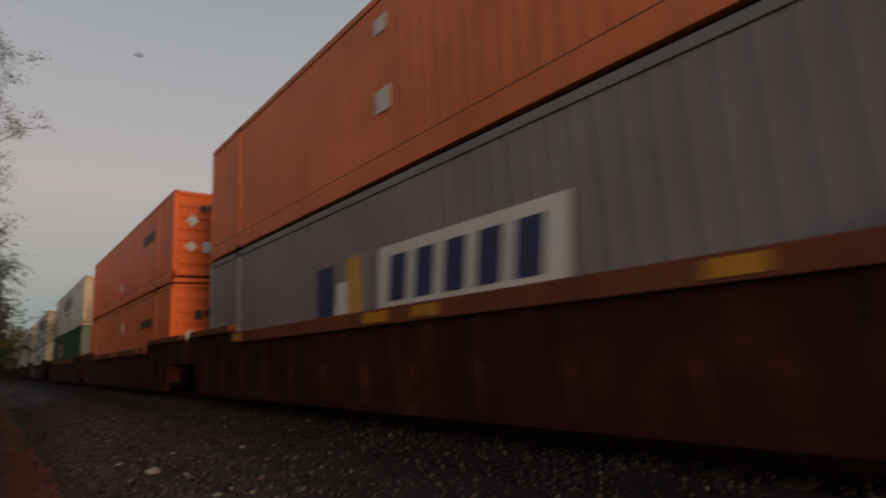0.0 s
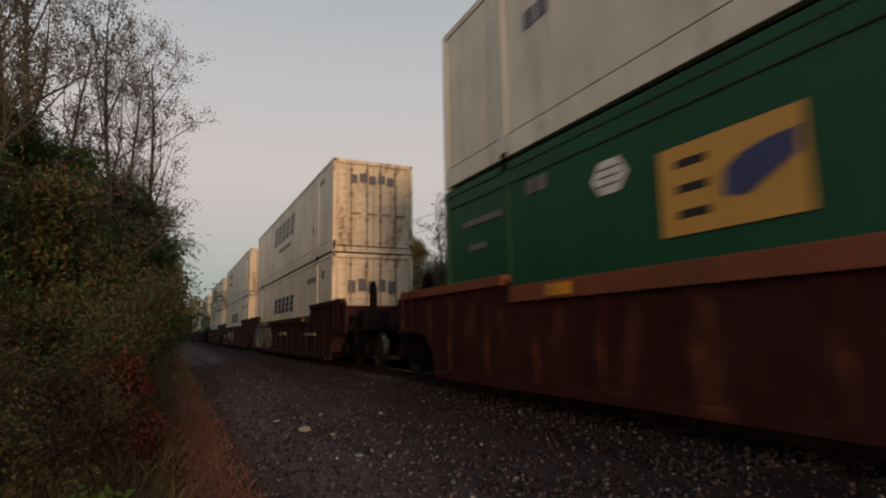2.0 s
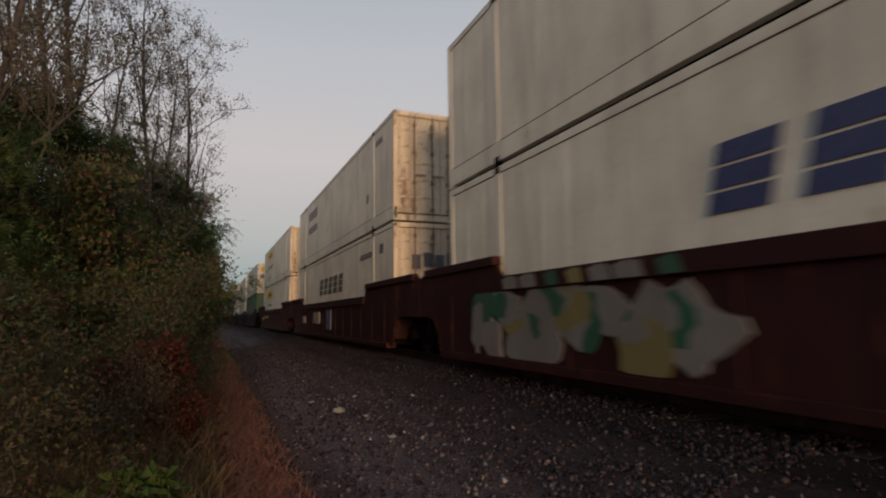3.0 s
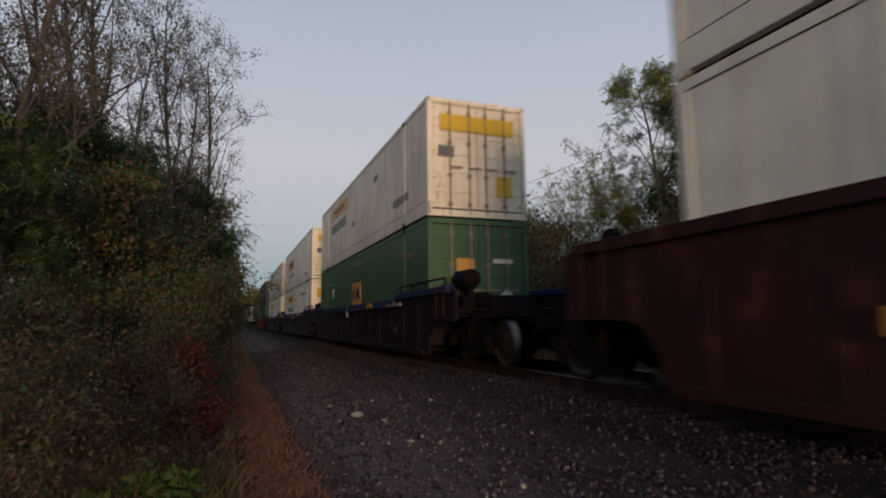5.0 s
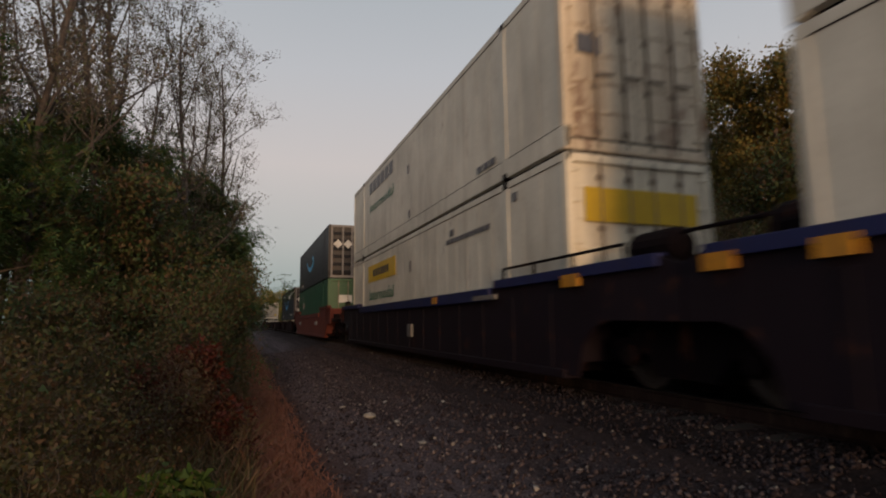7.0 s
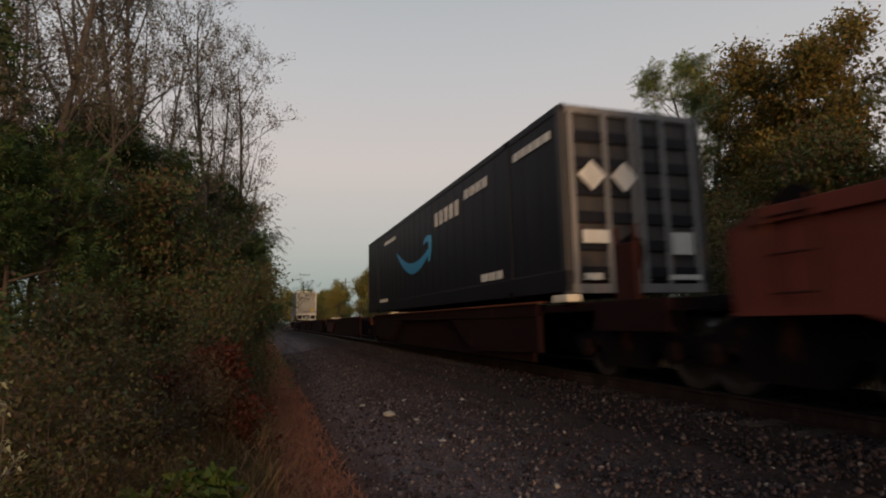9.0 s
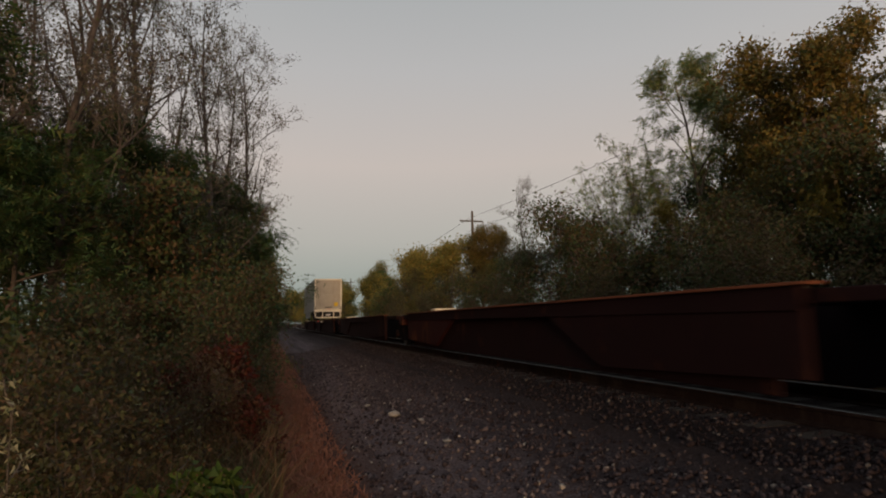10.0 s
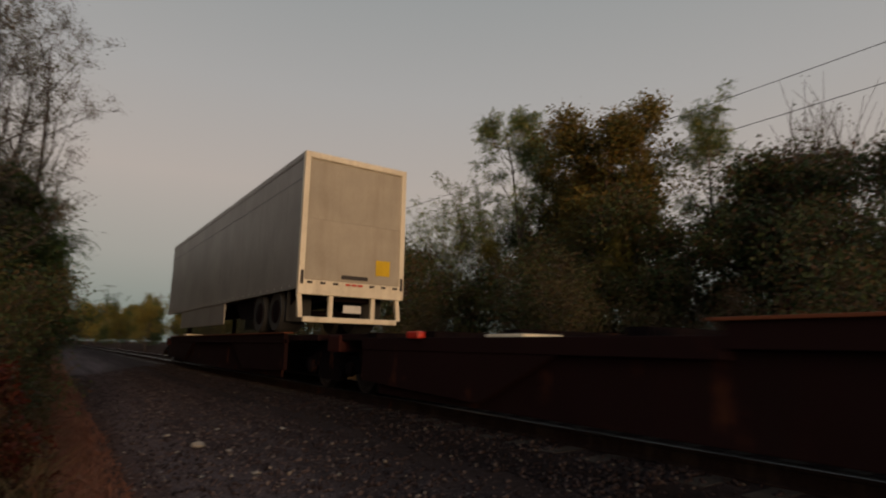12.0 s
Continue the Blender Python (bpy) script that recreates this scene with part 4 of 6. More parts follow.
def container(name, label, paint, kind="plate", end="doors", end_paint=None, low_rail=None):
    """A long domestic container: origin at the near end's bottom centre, running along y."""
    c = thing(name, label, "container", "containers on the train")
    ep = end_paint or paint
    key = (kind, paint.name)
    for sign, nm in ((-1, "near"), (1, "far")):
        part("side_wall", shared((key, "wall", sign), lambda: wall_build(kind, sign).mesh("side_wall", paint)), None, c)
        part("top_rail", shared((paint.name, "top", sign), lambda: Build().box(*sorted((sign * HALF, sign * (HALF - 0.09))), 0.0, LONG, TALL - 0.115, TALL, 0.008).mesh("top_rail", paint)), None, c)

        def low():
            b = Build().box(*sorted((sign * (HALF + 0.004), sign * (HALF - 0.1))), 0.0, LONG, 0.03, 0.35, 0.012)
            return b.mesh("bottom_rail", low_rail or paint)
        part("bottom_rail", shared((paint.name, "low", sign, (low_rail or paint).name), low), None, c)
        for y in (1.95, LONG - 1.95):
            part("lifting_post", shared((paint.name, "post", sign), lambda: Build().box(*sorted((sign * (HALF + 0.003), sign * (HALF - 0.06))), -0.09, 0.09, 0.2, TALL - 0.1, 0.006).mesh("lifting_post", paint)), None, c, at=pose(0, y, 0))
            for z in (0.0, TALL - 0.12):
                part("corner_casting", shared((sign, "casting"), lambda: Build().box(*sorted((sign * (HALF + 0.008), sign * (HALF - 0.16))), -0.09, 0.09, 0, 0.12, 0.012).box(*sorted((sign * (HALF + 0.012), sign * (HALF - 0.01))), -0.035, 0.035, 0.035, 0.085).mesh("corner_casting", SOOT)), None, c, at=pose(0, y, z))
        for y in (0.0, LONG - 0.14):
            pp = paint if y else ep
            part("corner_post", shared((pp.name, "cpost", sign), lambda: Build().box(*sorted((sign * (HALF + 0.002), sign * (HALF - 0.11))), 0, 0.14, 0.0, TALL, 0.012).mesh("corner_post", pp)), None, c, at=pose(0, y, 0))
    # dark strips at the rail joints paint in their weak shade line
    for z in (0.352, TALL - 0.125):
        part("seam", shared(("seam", z), lambda: Build().box(-HALF + 0.003, -HALF + 0.03, 0.15, LONG - 0.15, z, z + 0.014).mesh("seam", DARK)), None, c)
    part("roof", shared((paint.name, "roof"), lambda: Build().box(-HALF + 0.02, HALF - 0.02, 0.02, LONG - 0.02, TALL - 0.06, TALL - 0.01).mesh("roof", paint)), None, c)
    part("floor_frame", shared("floor", lambda: Build().box(-HALF + 0.05, HALF - 0.05, 0.02, LONG - 0.02, 0.05, 0.2).mesh("floor_frame", SOOT)), None, c)
    part("rear_wall", shared((paint.name, "rear"), lambda: Build().box(-HALF + 0.1, HALF - 0.1, LONG - 0.09, LONG - 0.05, 0.1, TALL - 0.05).mesh("rear_wall", paint)), None, c)
    if end == "doors":
        part("door_header", shared((ep.name, "head"), lambda: Build().box(-HALF + 0.1, HALF - 0.1, 0.0, 0.12, TALL - 0.13, TALL - 0.005, 0.01).mesh("door_header", ep)), None, c)
        part("door_sill", shared((ep.name, "dsill"), lambda: Build().box(-HALF + 0.1, HALF - 0.1, 0.0, 0.12, 0.0, 0.16, 0.01).mesh("door_sill", ep)), None, c)
        for sign in (-1, 1):
            def leaf():
                b = Build().box(*sorted((sign * 0.008, sign * (HALF - 0.115))), 0.045, 0.085, 0.17, TALL - 0.14, 0.008)
                return b.mesh("door", ep)
            d = part("door", shared((ep.name, "leaf", sign), leaf), None, c)
            for z in (0.62, 1.08, 1.52, 1.96, 2.4):
                part("door_rib", shared((sign, ep.name, "drib"), lambda: Build().box(*sorted((sign * 0.06, sign * (HALF - 0.18))), 0.03, 0.05, -0.025, 0.025, 0.008).mesh("door_rib", ep)), None, d, at=pose(0, 0, z))
            for x in (0.22, 0.72):
                def rod():
                    b = Build().tube((0, 0.0, 0.06), (0, 0.0, TALL - 0.06), 0.02, sides=8)
                    for z in (0.3, 1.0, 1.8, 2.55):
                        b.box(-0.05, 0.05, 0.0, 0.05, z - 0.04, z + 0.04)
                    b.box(-0.02, 0.3, -0.03, -0.005, 1.18, 1.22)
                    return b.mesh("lock_rod", ROD)
                part("lock_rod", shared("rod", rod), None, d, at=pose(sign * x, 0.01, 0))
            for z in (0.35, 0.95, 1.6, 2.2, 2.65):
                part("hinge", shared((sign, ep.name, "hinge"), lambda: Build().box(*sorted((sign * (HALF - 0.02), sign * (HALF - 0.22))), 0.012, 0.05, -0.03, 0.03, 0.01).mesh("hinge", ep)), None, d, at=pose(0, 0, z))
    else:
        def front():
            b = Build().box(-HALF + 0.1, HALF - 0.1, 0.06, 0.1, 0.03, TALL - 0.03)
            return b.mesh("front_wall", ep)
        wall = part("front_wall", shared((ep.name, end), front), None, c)
        step = 0.36 if end == "ribs" else 0.42
        z = 0.22
        while z < TALL - 0.25:
            part("rib", shared((ep.name, end, "rib"), lambda: Build().box(-HALF + 0.16, HALF - 0.16, 0.012, 0.07, 0, step * 0.45, 0.018).mesh("rib", BLACK if end == "panels" else ep)), None, wall, at=pose(0, 0, z))
            z += step
        for z, hh in ((0.0, 0.14), (TALL - 0.125, 0.12)):
            part("end_beam", shared((ep.name, "beam", hh), lambda: Build().box(-HALF + 0.1, HALF - 0.1, 0.0, 0.12, 0, hh, 0.01).mesh("end_beam", GALV if end == "panels" else ep)), None, wall, at=pose(0, 0, z))
        if end == "panels":
            for x in (-1.12, -0.52, -0.03, 0.1, 0.55, 1.12):
                part("upright", shared((ep.name, "upright"), lambda: Build().box(-0.045, 0.045, -0.005, 0.08, 0.1, TALL - 0.1, 0.012).mesh("upright", GALV)), None, wall, at=pose(x, 0, 0))
    return c


LOW, HIGH = 0.335, 3.27      # floor heights of the lower and upper containers


def swift_words(c, z0, z1, y0=10.7, y1=6.0):
    bars(c, "owner_mark", y1, y0, z0, z1, 5, GREYBLUE, "slanting dark owner's lettering as plain bars", slant=-0.25, gap=0.3)
    bars(c, "small_mark", y1 + 0.6, y0 - 1.4, z0 - 0.42, z0 - 0.26, 9, GREYBLUE, "small grey line of marks")


def tiny_marks(c, rows, material=FAINT):
    for y0, y1, z0, z1, n in rows:
        bars(c, "small_mark", y0, y1, z0, z1, n, material, gap=0.25)


def yellow_brand(c, zy0, zy1, zw0, zw1, plate=YELLOW, words=True):
    slab(c, "brand_panel", 9.45, 13.25, zy0, zy1, plate, "yellow owner's panel")
    bars(c, "owner_mark", 10.2, 12.5, zy0 + 0.17, zy1 - 0.17, 6, BLACKMARK, "dark bars of owner's lettering on the panel", proud=0.009)
    if words:
        lettering(c, "Intermodal", 13.1, zw0, zw1 - zw0, 3.45, TEAL, "green word painted on the side")


def door_brand(c, top=True):
    if top:
        end_patch(c, "brand_panel", -0.98, 0.98, 2.1, 2.5, YELLOW, "yellow owner's panel across the doors", y=0.0)
    end_patch(c, "small_sign", -1.02, -0.62, 1.45, 1.72, GREYBLUE, y=0.015)
    end_patch(c, "small_sign", 0.5, 0.9, 0.55, 1.05, YELLOW, y=0.015)


# -- A: orange over grey
a1 = container("container", "orange ribbed container stacked on a grey one", ORANGE_DEEP, "ribbed", "ribs")
slab(a1, "placard", 8.05, 8.35, 2.25, 2.5, PALE, "pale placard")
slab(a1, "placard", 8.0, 8.35, 1.0, 1.35, PALE)
place_on_train(a1, -1.85, HIGH)
a2 = container("container", "grey ribbed container with a white and blue owner's mark", GREY, "ribbed", "ribs")
slab(a2, "mark_backing", 5.15, 8.5, 1.05, 1.95, PALE, "white backing of the owner's mark", slant=-0.12)
bars(a2, "owner_mark", 5.35, 8.3, 1.18, 1.8, 5, BLUE, "slanting dark blue bars of owner's lettering", slant=-0.15, proud=0.01, gap=0.34)
slab(a2, "shield", 9.75, 10.3, 1.0, 1.9, BLUE, "dark blue part of the shield emblem")
slab(a2, "shield", 8.95, 9.35, 0.95, 1.95, GOLD, "gold part of the shield emblem")
slab(a2, "shield", 9.35, 9.78, 0.9, 1.6, PALE, "pale part of the shield emblem", slant=-0.2)
place_on_train(a2, -1.85, LOW)
# -- B: orange over orange
b1 = container("container", "bright orange plate-sided container on the upper tier", ORANGE, "plate", "ribs")
bars(b1, "owner_mark", 2.4, 4.2, 1.75, 2.1, 9, BLACKMARK, "black owner's lettering as plain bars")
end_patch(b1, "placard", -0.95, -0.55, 1.75, 2.15, PALE, diamond=True, y=-0.012)
end_patch(b1, "placard", -0.95, -0.6, 0.95, 1.3, PALE, diamond=True, y=-0.012)
end_patch(b1, "placard", -0.42, -0.2, 0.95, 1.3, PALE, y=-0.012)
end_patch(b1, "placard", 0.3, 0.55, 0.9, 1.25, PALE, y=-0.012)
end_patch(b1, "owner_mark", -0.55, 0.7, 2.25, 2.5, BLACKMARK, y=-0.012)
slab(b1, "placard", 7.9, 8.25, 0.55, 0.9, PALE)
# pale dashes paint in the highlights that run along the bottom rail
for k in range(22):
    slab(b1, "rail_highlight", 0.7 + 0.68 * k, 1.08 + 0.68 * k, 0.16, 0.25, PEACH, "pale painted highlight on the bottom rail", proud=0.012)
place_on_train(b1, 18.08, HIGH)
b2 = container("container", "faded orange plate-sided container on the lower tier", ORANGE_DEEP, "plate", "ribs", ORANGE)
bars(b2, "owner_mark", 2.3, 4.1, 1.75, 2.02, 9, BLACKMARK, "black owner's lettering as plain bars")
end_patch(b2, "owner_mark", -0.65, 0.85, 1.8, 2.1, BLACKMARK, y=-0.012)
end_patch(b2, "placard", -0.95, -0.55, 1.1, 1.5, PALE, diamond=True, y=-0.012)
hexagon(b2, 7.6, 1.98, 0.27, 0.23, PALE, "pale six-sided placard")
for k in range(3):
    slab(b2, "small_mark", 7.42, 7.78, 1.86 + 0.1 * k, 1.885 + 0.1 * k, FAINT, proud=0.009)
place_on_train(b2, 18.08, LOW)
# -- C: white over dark green
c1 = container("container", "off-white container with grey lettering over a green one", WHITE, "plate", "doors", WHITE_OLD)
swift_words(c1, 1.55, 2.35)
end_patch(c1, "owner_mark", -0.8, 0.8, 2.2, 2.5, GREYBLUE, y=0.0)
tiny_marks(c1, [(1.2, 1.9, 2.35, 2.5, 3), (2.2, 2.6, 1.0, 1.2, 1), (13.0, 13.6, 1.7, 1.95, 2)], GREYBLUE)
place_on_train(c1, 37.98, HIGH)
c2 = container("container", "dark green container with a gold emblem panel", GREEN_DARK, "plate", "doors", GREEN_CHALKY)
slab(c2, "brand_panel", 10.0, 11.4, 1.35, 2.2, GOLD, "gold owner's panel")
for k in range(3):
    slab(c2, "owner_mark", 10.86, 11.2, 1.5 + 0.24 * k, 1.58 + 0.24 * k, DARK, "short dark bar on the gold panel", proud=0.009)
part("owner_mark", Build().prism([(10.72, 1.62), (10.5, 1.58), (10.28, 1.7), (10.05, 1.82), (10.03, 2.02), (10.3, 2.0), (10.55, 1.94), (10.7, 1.84)], "x", -HALF - 0.009, -HALF + 0.004), BLUE, c2, "blue uneven mark on the gold panel")
hexagon(c2, 12.1, 2.15, 0.27, 0.22, PALE, "pale six-sided placard")
for k in range(3):
    slab(c2, "small_mark", 11.92, 12.28, 2.05 + 0.09 * k, 2.075 + 0.09 * k, FAINT, proud=0.009)
slab(c2, "seam", 0.2, LONG - 0.2, 2.56, 2.575, DARK, "dark pressed seam under the top rail")
tiny_marks(c2, [(14.3, 15.5, 2.15, 2.25, 8), (14.8, 15.3, 1.75, 1.85, 4), (13.2, 13.7, 2.3, 2.5, 2), (1.8, 2.3, 2.2, 2.45, 2), (0.3, 0.9, 1.68, 1.8, 3), (7.5, 9.0, 2.4, 2.5, 8)])
end_patch(c2, "brand_panel", -0.75, -0.1, 1.55, 1.95, PALE, y=0.0)
place_on_train(c2, 37.98, LOW)
# -- D, E: white over white
for k, s in enumerate((61.77, 81.48)):
    u1 = container("container", "weathered white container with rust-streaked doors, upper tier", WHITE, "plate", "doors", WHITE_OLD)
    if k == 0:
        swift_words(u1, 1.55, 2.4)
        end_patch(u1, "owner_mark", -0.8, 0.7, 2.15, 2.45, GREYBLUE, y=0.0)
    else:
        bars(u1, "owner_mark", 11.0, 13.2, 2.0, 2.4, 5, GREYBLUE, "faded owner's lettering as plain bars")
        bars(u1, "small_mark", 11.0, 13.2, 1.4, 1.7, 9, GREYBLUE)
    tiny_marks(u1, [(1.0, 1.7, 2.35, 2.5, 3), (2.4, 2.7, 0.9, 1.15, 1)], GREYBLUE)
    place_on_train(u1, s, HIGH)
    u2 = container("container", "weathered white container with dark owner's bars, lower tier", WHITE, "plate", "doors", WHITE_OLD)
    bars(u2, "owner_mark", 5.8, 10.3, 1.38, 2.05, 5, BLUE if k == 0 else GREYBLUE, "slanting dark owner's lettering as plain bars", slant=-0.25, gap=0.3)
    end_patch(u2, "owner_mark", -0.85, 0.75, 1.7, 2.1, GREYBLUE, y=0.0)
    tiny_marks(u2, [(2.0, 3.4, 2.2, 2.36, 6), (0.9, 1.3, 2.2, 2.45, 2)], GREYBLUE)
    place_on_train(u2, s, LOW)
# -- F: white over white with yellow panels
f1 = container("container", "white container with a yellow owner's panel, upper tier", WHITE, "plate", "doors", WHITE_OLD)
yellow_brand(f1, 2.0, 2.6, 1.3, 1.65)
tiny_marks(f1, [(14.0, 14.8, 1.2, 1.4, 4)], GREYBLUE)
place_on_train(f1, 101.3, HIGH)
f2 = container("container", "white container with a yellow owner's panel, lower tier", WHITE, "plate", "doors", WHITE_OLD)
yellow_brand(f2, 1.95, 2.53, 1.38, 1.64)
place_on_train(f2, 101.3, LOW)
# -- G: white over green
g1 = container("container", "pale grey-white container with a yellow panel on its doors", WHITE, "plate", "doors", CREAM)
yellow_brand(g1, 2.05, 2.55, 1.4, 1.7, GOLD, False)
bars(g1, "small_mark", 9.9, 13.2, 1.45, 1.8, 9, GREYBLUE, "dark line of marks")
door_brand(g1)
tiny_marks(g1, [(4.8, 5.3, 2.0, 2.2, 2), (8.2, 8.6, 1.1, 1.3, 1), (1.5, 3.0, 0.7, 0.9, 4)], GREYBLUE)
place_on_train(g1, 125.16, HIGH)
g2 = container("container", "green container with a gold emblem panel", GREEN, "plate", "doors", GREEN)
slab(g2, "brand_panel", 7.1, 8.55, 1.1, 1.88, GOLD, "gold owner's panel")
slab(g2, "owner_mark", 7.2, 7.85, 1.3, 1.65, BLUE, "blue mark on the gold panel", proud=0.009)
bars(g2, "owner_mark", 8.1, 8.4, 1.25, 1.75, 1, DARK, proud=0.009)
slab(g2, "placard", 12.45, 12.75, 1.55, 1.9, PALE)
tiny_marks(g2, [(7.1, 8.65, 2.48, 2.58, 8), (2.0, 2.5, 2.2, 2.4, 2), (13.0, 13.6, 2.1, 2.2, 4), (1.0, 2.2, 2.1, 2.2, 6)])
end_patch(g2, "brand_panel", -0.6, -0.15, 1.65, 1.95, GOLD, y=0.0)
end_patch(g2, "small_sign", 0.35, 0.85, 1.85, 1.95, PALE, y=0.0)
end_patch(g2, "placard", 0.55, 0.85, 0.95, 1.25, PALE, diamond=True, y=0.0)
place_on_train(g2, 125.16, LOW)
# -- H, I: white over white, green word
for k, s in enumerate((144.77, 164.38)):
    h1 = container("container", "white container with yellow panel and green lettering, upper tier" if k == 0 else "tan-white container with faded panel and green lettering", WHITE, "plate", "doors", CREAM if k == 0 else WHITE_OLD)
    if k == 0:
        yellow_brand(h1, 1.42, 2.15, 0.88, 1.2, GOLD)
        door_brand(h1)
    else:
        bars(h1, "owner_mark", 9.7, 13.2, 2.2, 2.6, 6, GREYBLUE, "faded owner's lettering as plain bars")
        lettering(h1, "Intermodal", 13.1, 1.5, 0.34, 3.45, TEAL, "green word painted on the side")
        end_patch(h1, "small_sign", -1.02, -0.62, 1.5, 1.8, GREYBLUE, y=0.015)
    tiny_marks(h1, [(7.95, 8.15, 1.7, 1.95, 1), (2.3, 3.2, 0.42, 0.55, 3), (7.85, 8.05, 0.42, 0.64, 1)], GREYBLUE)
    place_on_train(h1, s, HIGH)
    h2 = container("container", "white container with yellow panel and green lettering, lower tier", WHITE, "plate", "doors", CREAM)
    yellow_brand(h2, 1.92, 2.5, 1.28, 1.68)
    end_patch(h2, "brand_panel", -1.0, 1.0, 1.9, 2.4, YELLOW, "yellow owner's panel across the doors", y=0.0)
    bars(h2, "small_mark", 2.6, 5.0, 2.2, 2.3, 9, GREYBLUE)
    tiny_marks(h2, [(7.78, 7.95, 1.85, 2.15, 1), (4.5, 4.75, 2.35, 2.5, 2), (1.5, 1.7, 2.5, 2.65, 1)], GREYBLUE)
    place_on_train(h2, s, LOW)


def swoosh(c):
    """A curved blue stroke that thins to one end and has a hooked head: a flat plain shape."""
    up, down = [], []
    for i in range(33):
        s = i / 32
        y = 10.85 - 3.68 * s
        z = 1.19 + 0.14 * (y - 8.65) ** 2
        w = 0.02 + 0.30 * math.sin(math.pi * min(1.0, 0.02 + s * 0.86)) ** 0.7
        up.append((y, z + w / 2))
        down.append((y, z - w / 2))
    b = Build()
    for i in range(32):
        b.prism([down[i], down[i + 1], up[i + 1], up[i]], "x", -HALF - 0.008, -HALF + 0.004)
    outer = [(7.62, 1.80), (7.45, 1.92), (7.17, 1.96), (6.92, 1.90), (6.88, 1.72), (6.93, 1.45), (7.08, 1.22)]
    inner = [(7.58, 1.74), (7.42, 1.79), (7.26, 1.79), (7.12, 1.75), (7.09, 1.66), (7.13, 1.45), (7.17, 1.30)]
    for k in range(6):
        b.prism([outer[k], outer[k + 1], inner[k + 1], inner[k]], "x", -HALF - 0.011, -HALF + 0.004)
    return part("blue_stroke", b, SKYBLUE, c, "curved sky-blue painted stroke with a hooked head")


# -- J: black over dark green; K: black alone
j1 = container("container", "black container with a blue painted stroke, upper tier", BLACK, "plate", "panels", BLACK_END)
swoosh(j1)
bars(j1, "small_mark", 13.0, 14.2, 0.28, 0.38, 8, PALE, proud=0.008)
for x in (-0.8, -0.25):
    end_patch(j1, "placard", x - 0.24, x + 0.24, 1.6, 2.08, PALE, "pale diamond placard", y=-0.03, diamond=True)
place_on_train(j1, 187.92, HIGH)
j2 = container("container", "very dark green container with pale marks", GREEN_DARK, "plate", "doors", GREEN)
tiny_marks(j2, [(12.8, 13.9, 2.28, 2.38, 7)])
slab(j2, "placard", 12.35, 12.8, 1.55, 2.0, PALE, "round-cornered pale and red placard")
slab(j2, "placard_stripe", 12.4, 12.75, 1.72, 1.83, RED, proud=0.009)
end_patch(j2, "brand_panel", -0.7, 0.0, 1.6, 2.0, PALE, y=0.0)
place_on_train(j2, 187.92, LOW)
k1 = container("container", "black container with a sky-blue painted stroke, alone on its car", BLACK, "plate", "panels", BLACK_END)
swoosh(k1)
bars(k1, "owner_mark", 4.6, 6.6, 2.05, 2.4, 5, PALE, "white owner's lettering as plain bars", proud=0.008, gap=0.4)
bars(k1, "small_mark", 2.9, 4.3, 2.3, 2.5, 4, PALE, proud=0.008)
bars(k1, "small_mark", 0.3, 1.7, 2.42, 2.56, 5, PALE, proud=0.008)
bars(k1, "small_mark", 11.1, 12.85, 2.4, 2.52, 9, PALE, proud=0.008)
bars(k1, "small_mark", 12.4, 13.75, 0.36, 0.47, 8, PALE, proud=0.008)
bars(k1, "small_mark", 2.3, 3.4, 0.4, 0.55, 3, PALE, proud=0.008)
for x in (-0.8, -0.22):
    end_patch(k1, "placard", x - 0.24, x + 0.24, 1.55, 2.03, PALE, "pale diamond placard", y=-0.03, diamond=True)
for x0, x1, z0, z1 in ((-1.0, -0.55, 0.75, 0.95), (0.6, 1.0, 0.6, 0.95), (-1.0, -0.7, 0.2, 0.3), (0.5, 1.1, 0.2, 0.28)):
    end_patch(k1, "small_sign", x0, x1, z0, z1, PALE, y=-0.02)
place_on_train(k1, 209.16, 1.19)


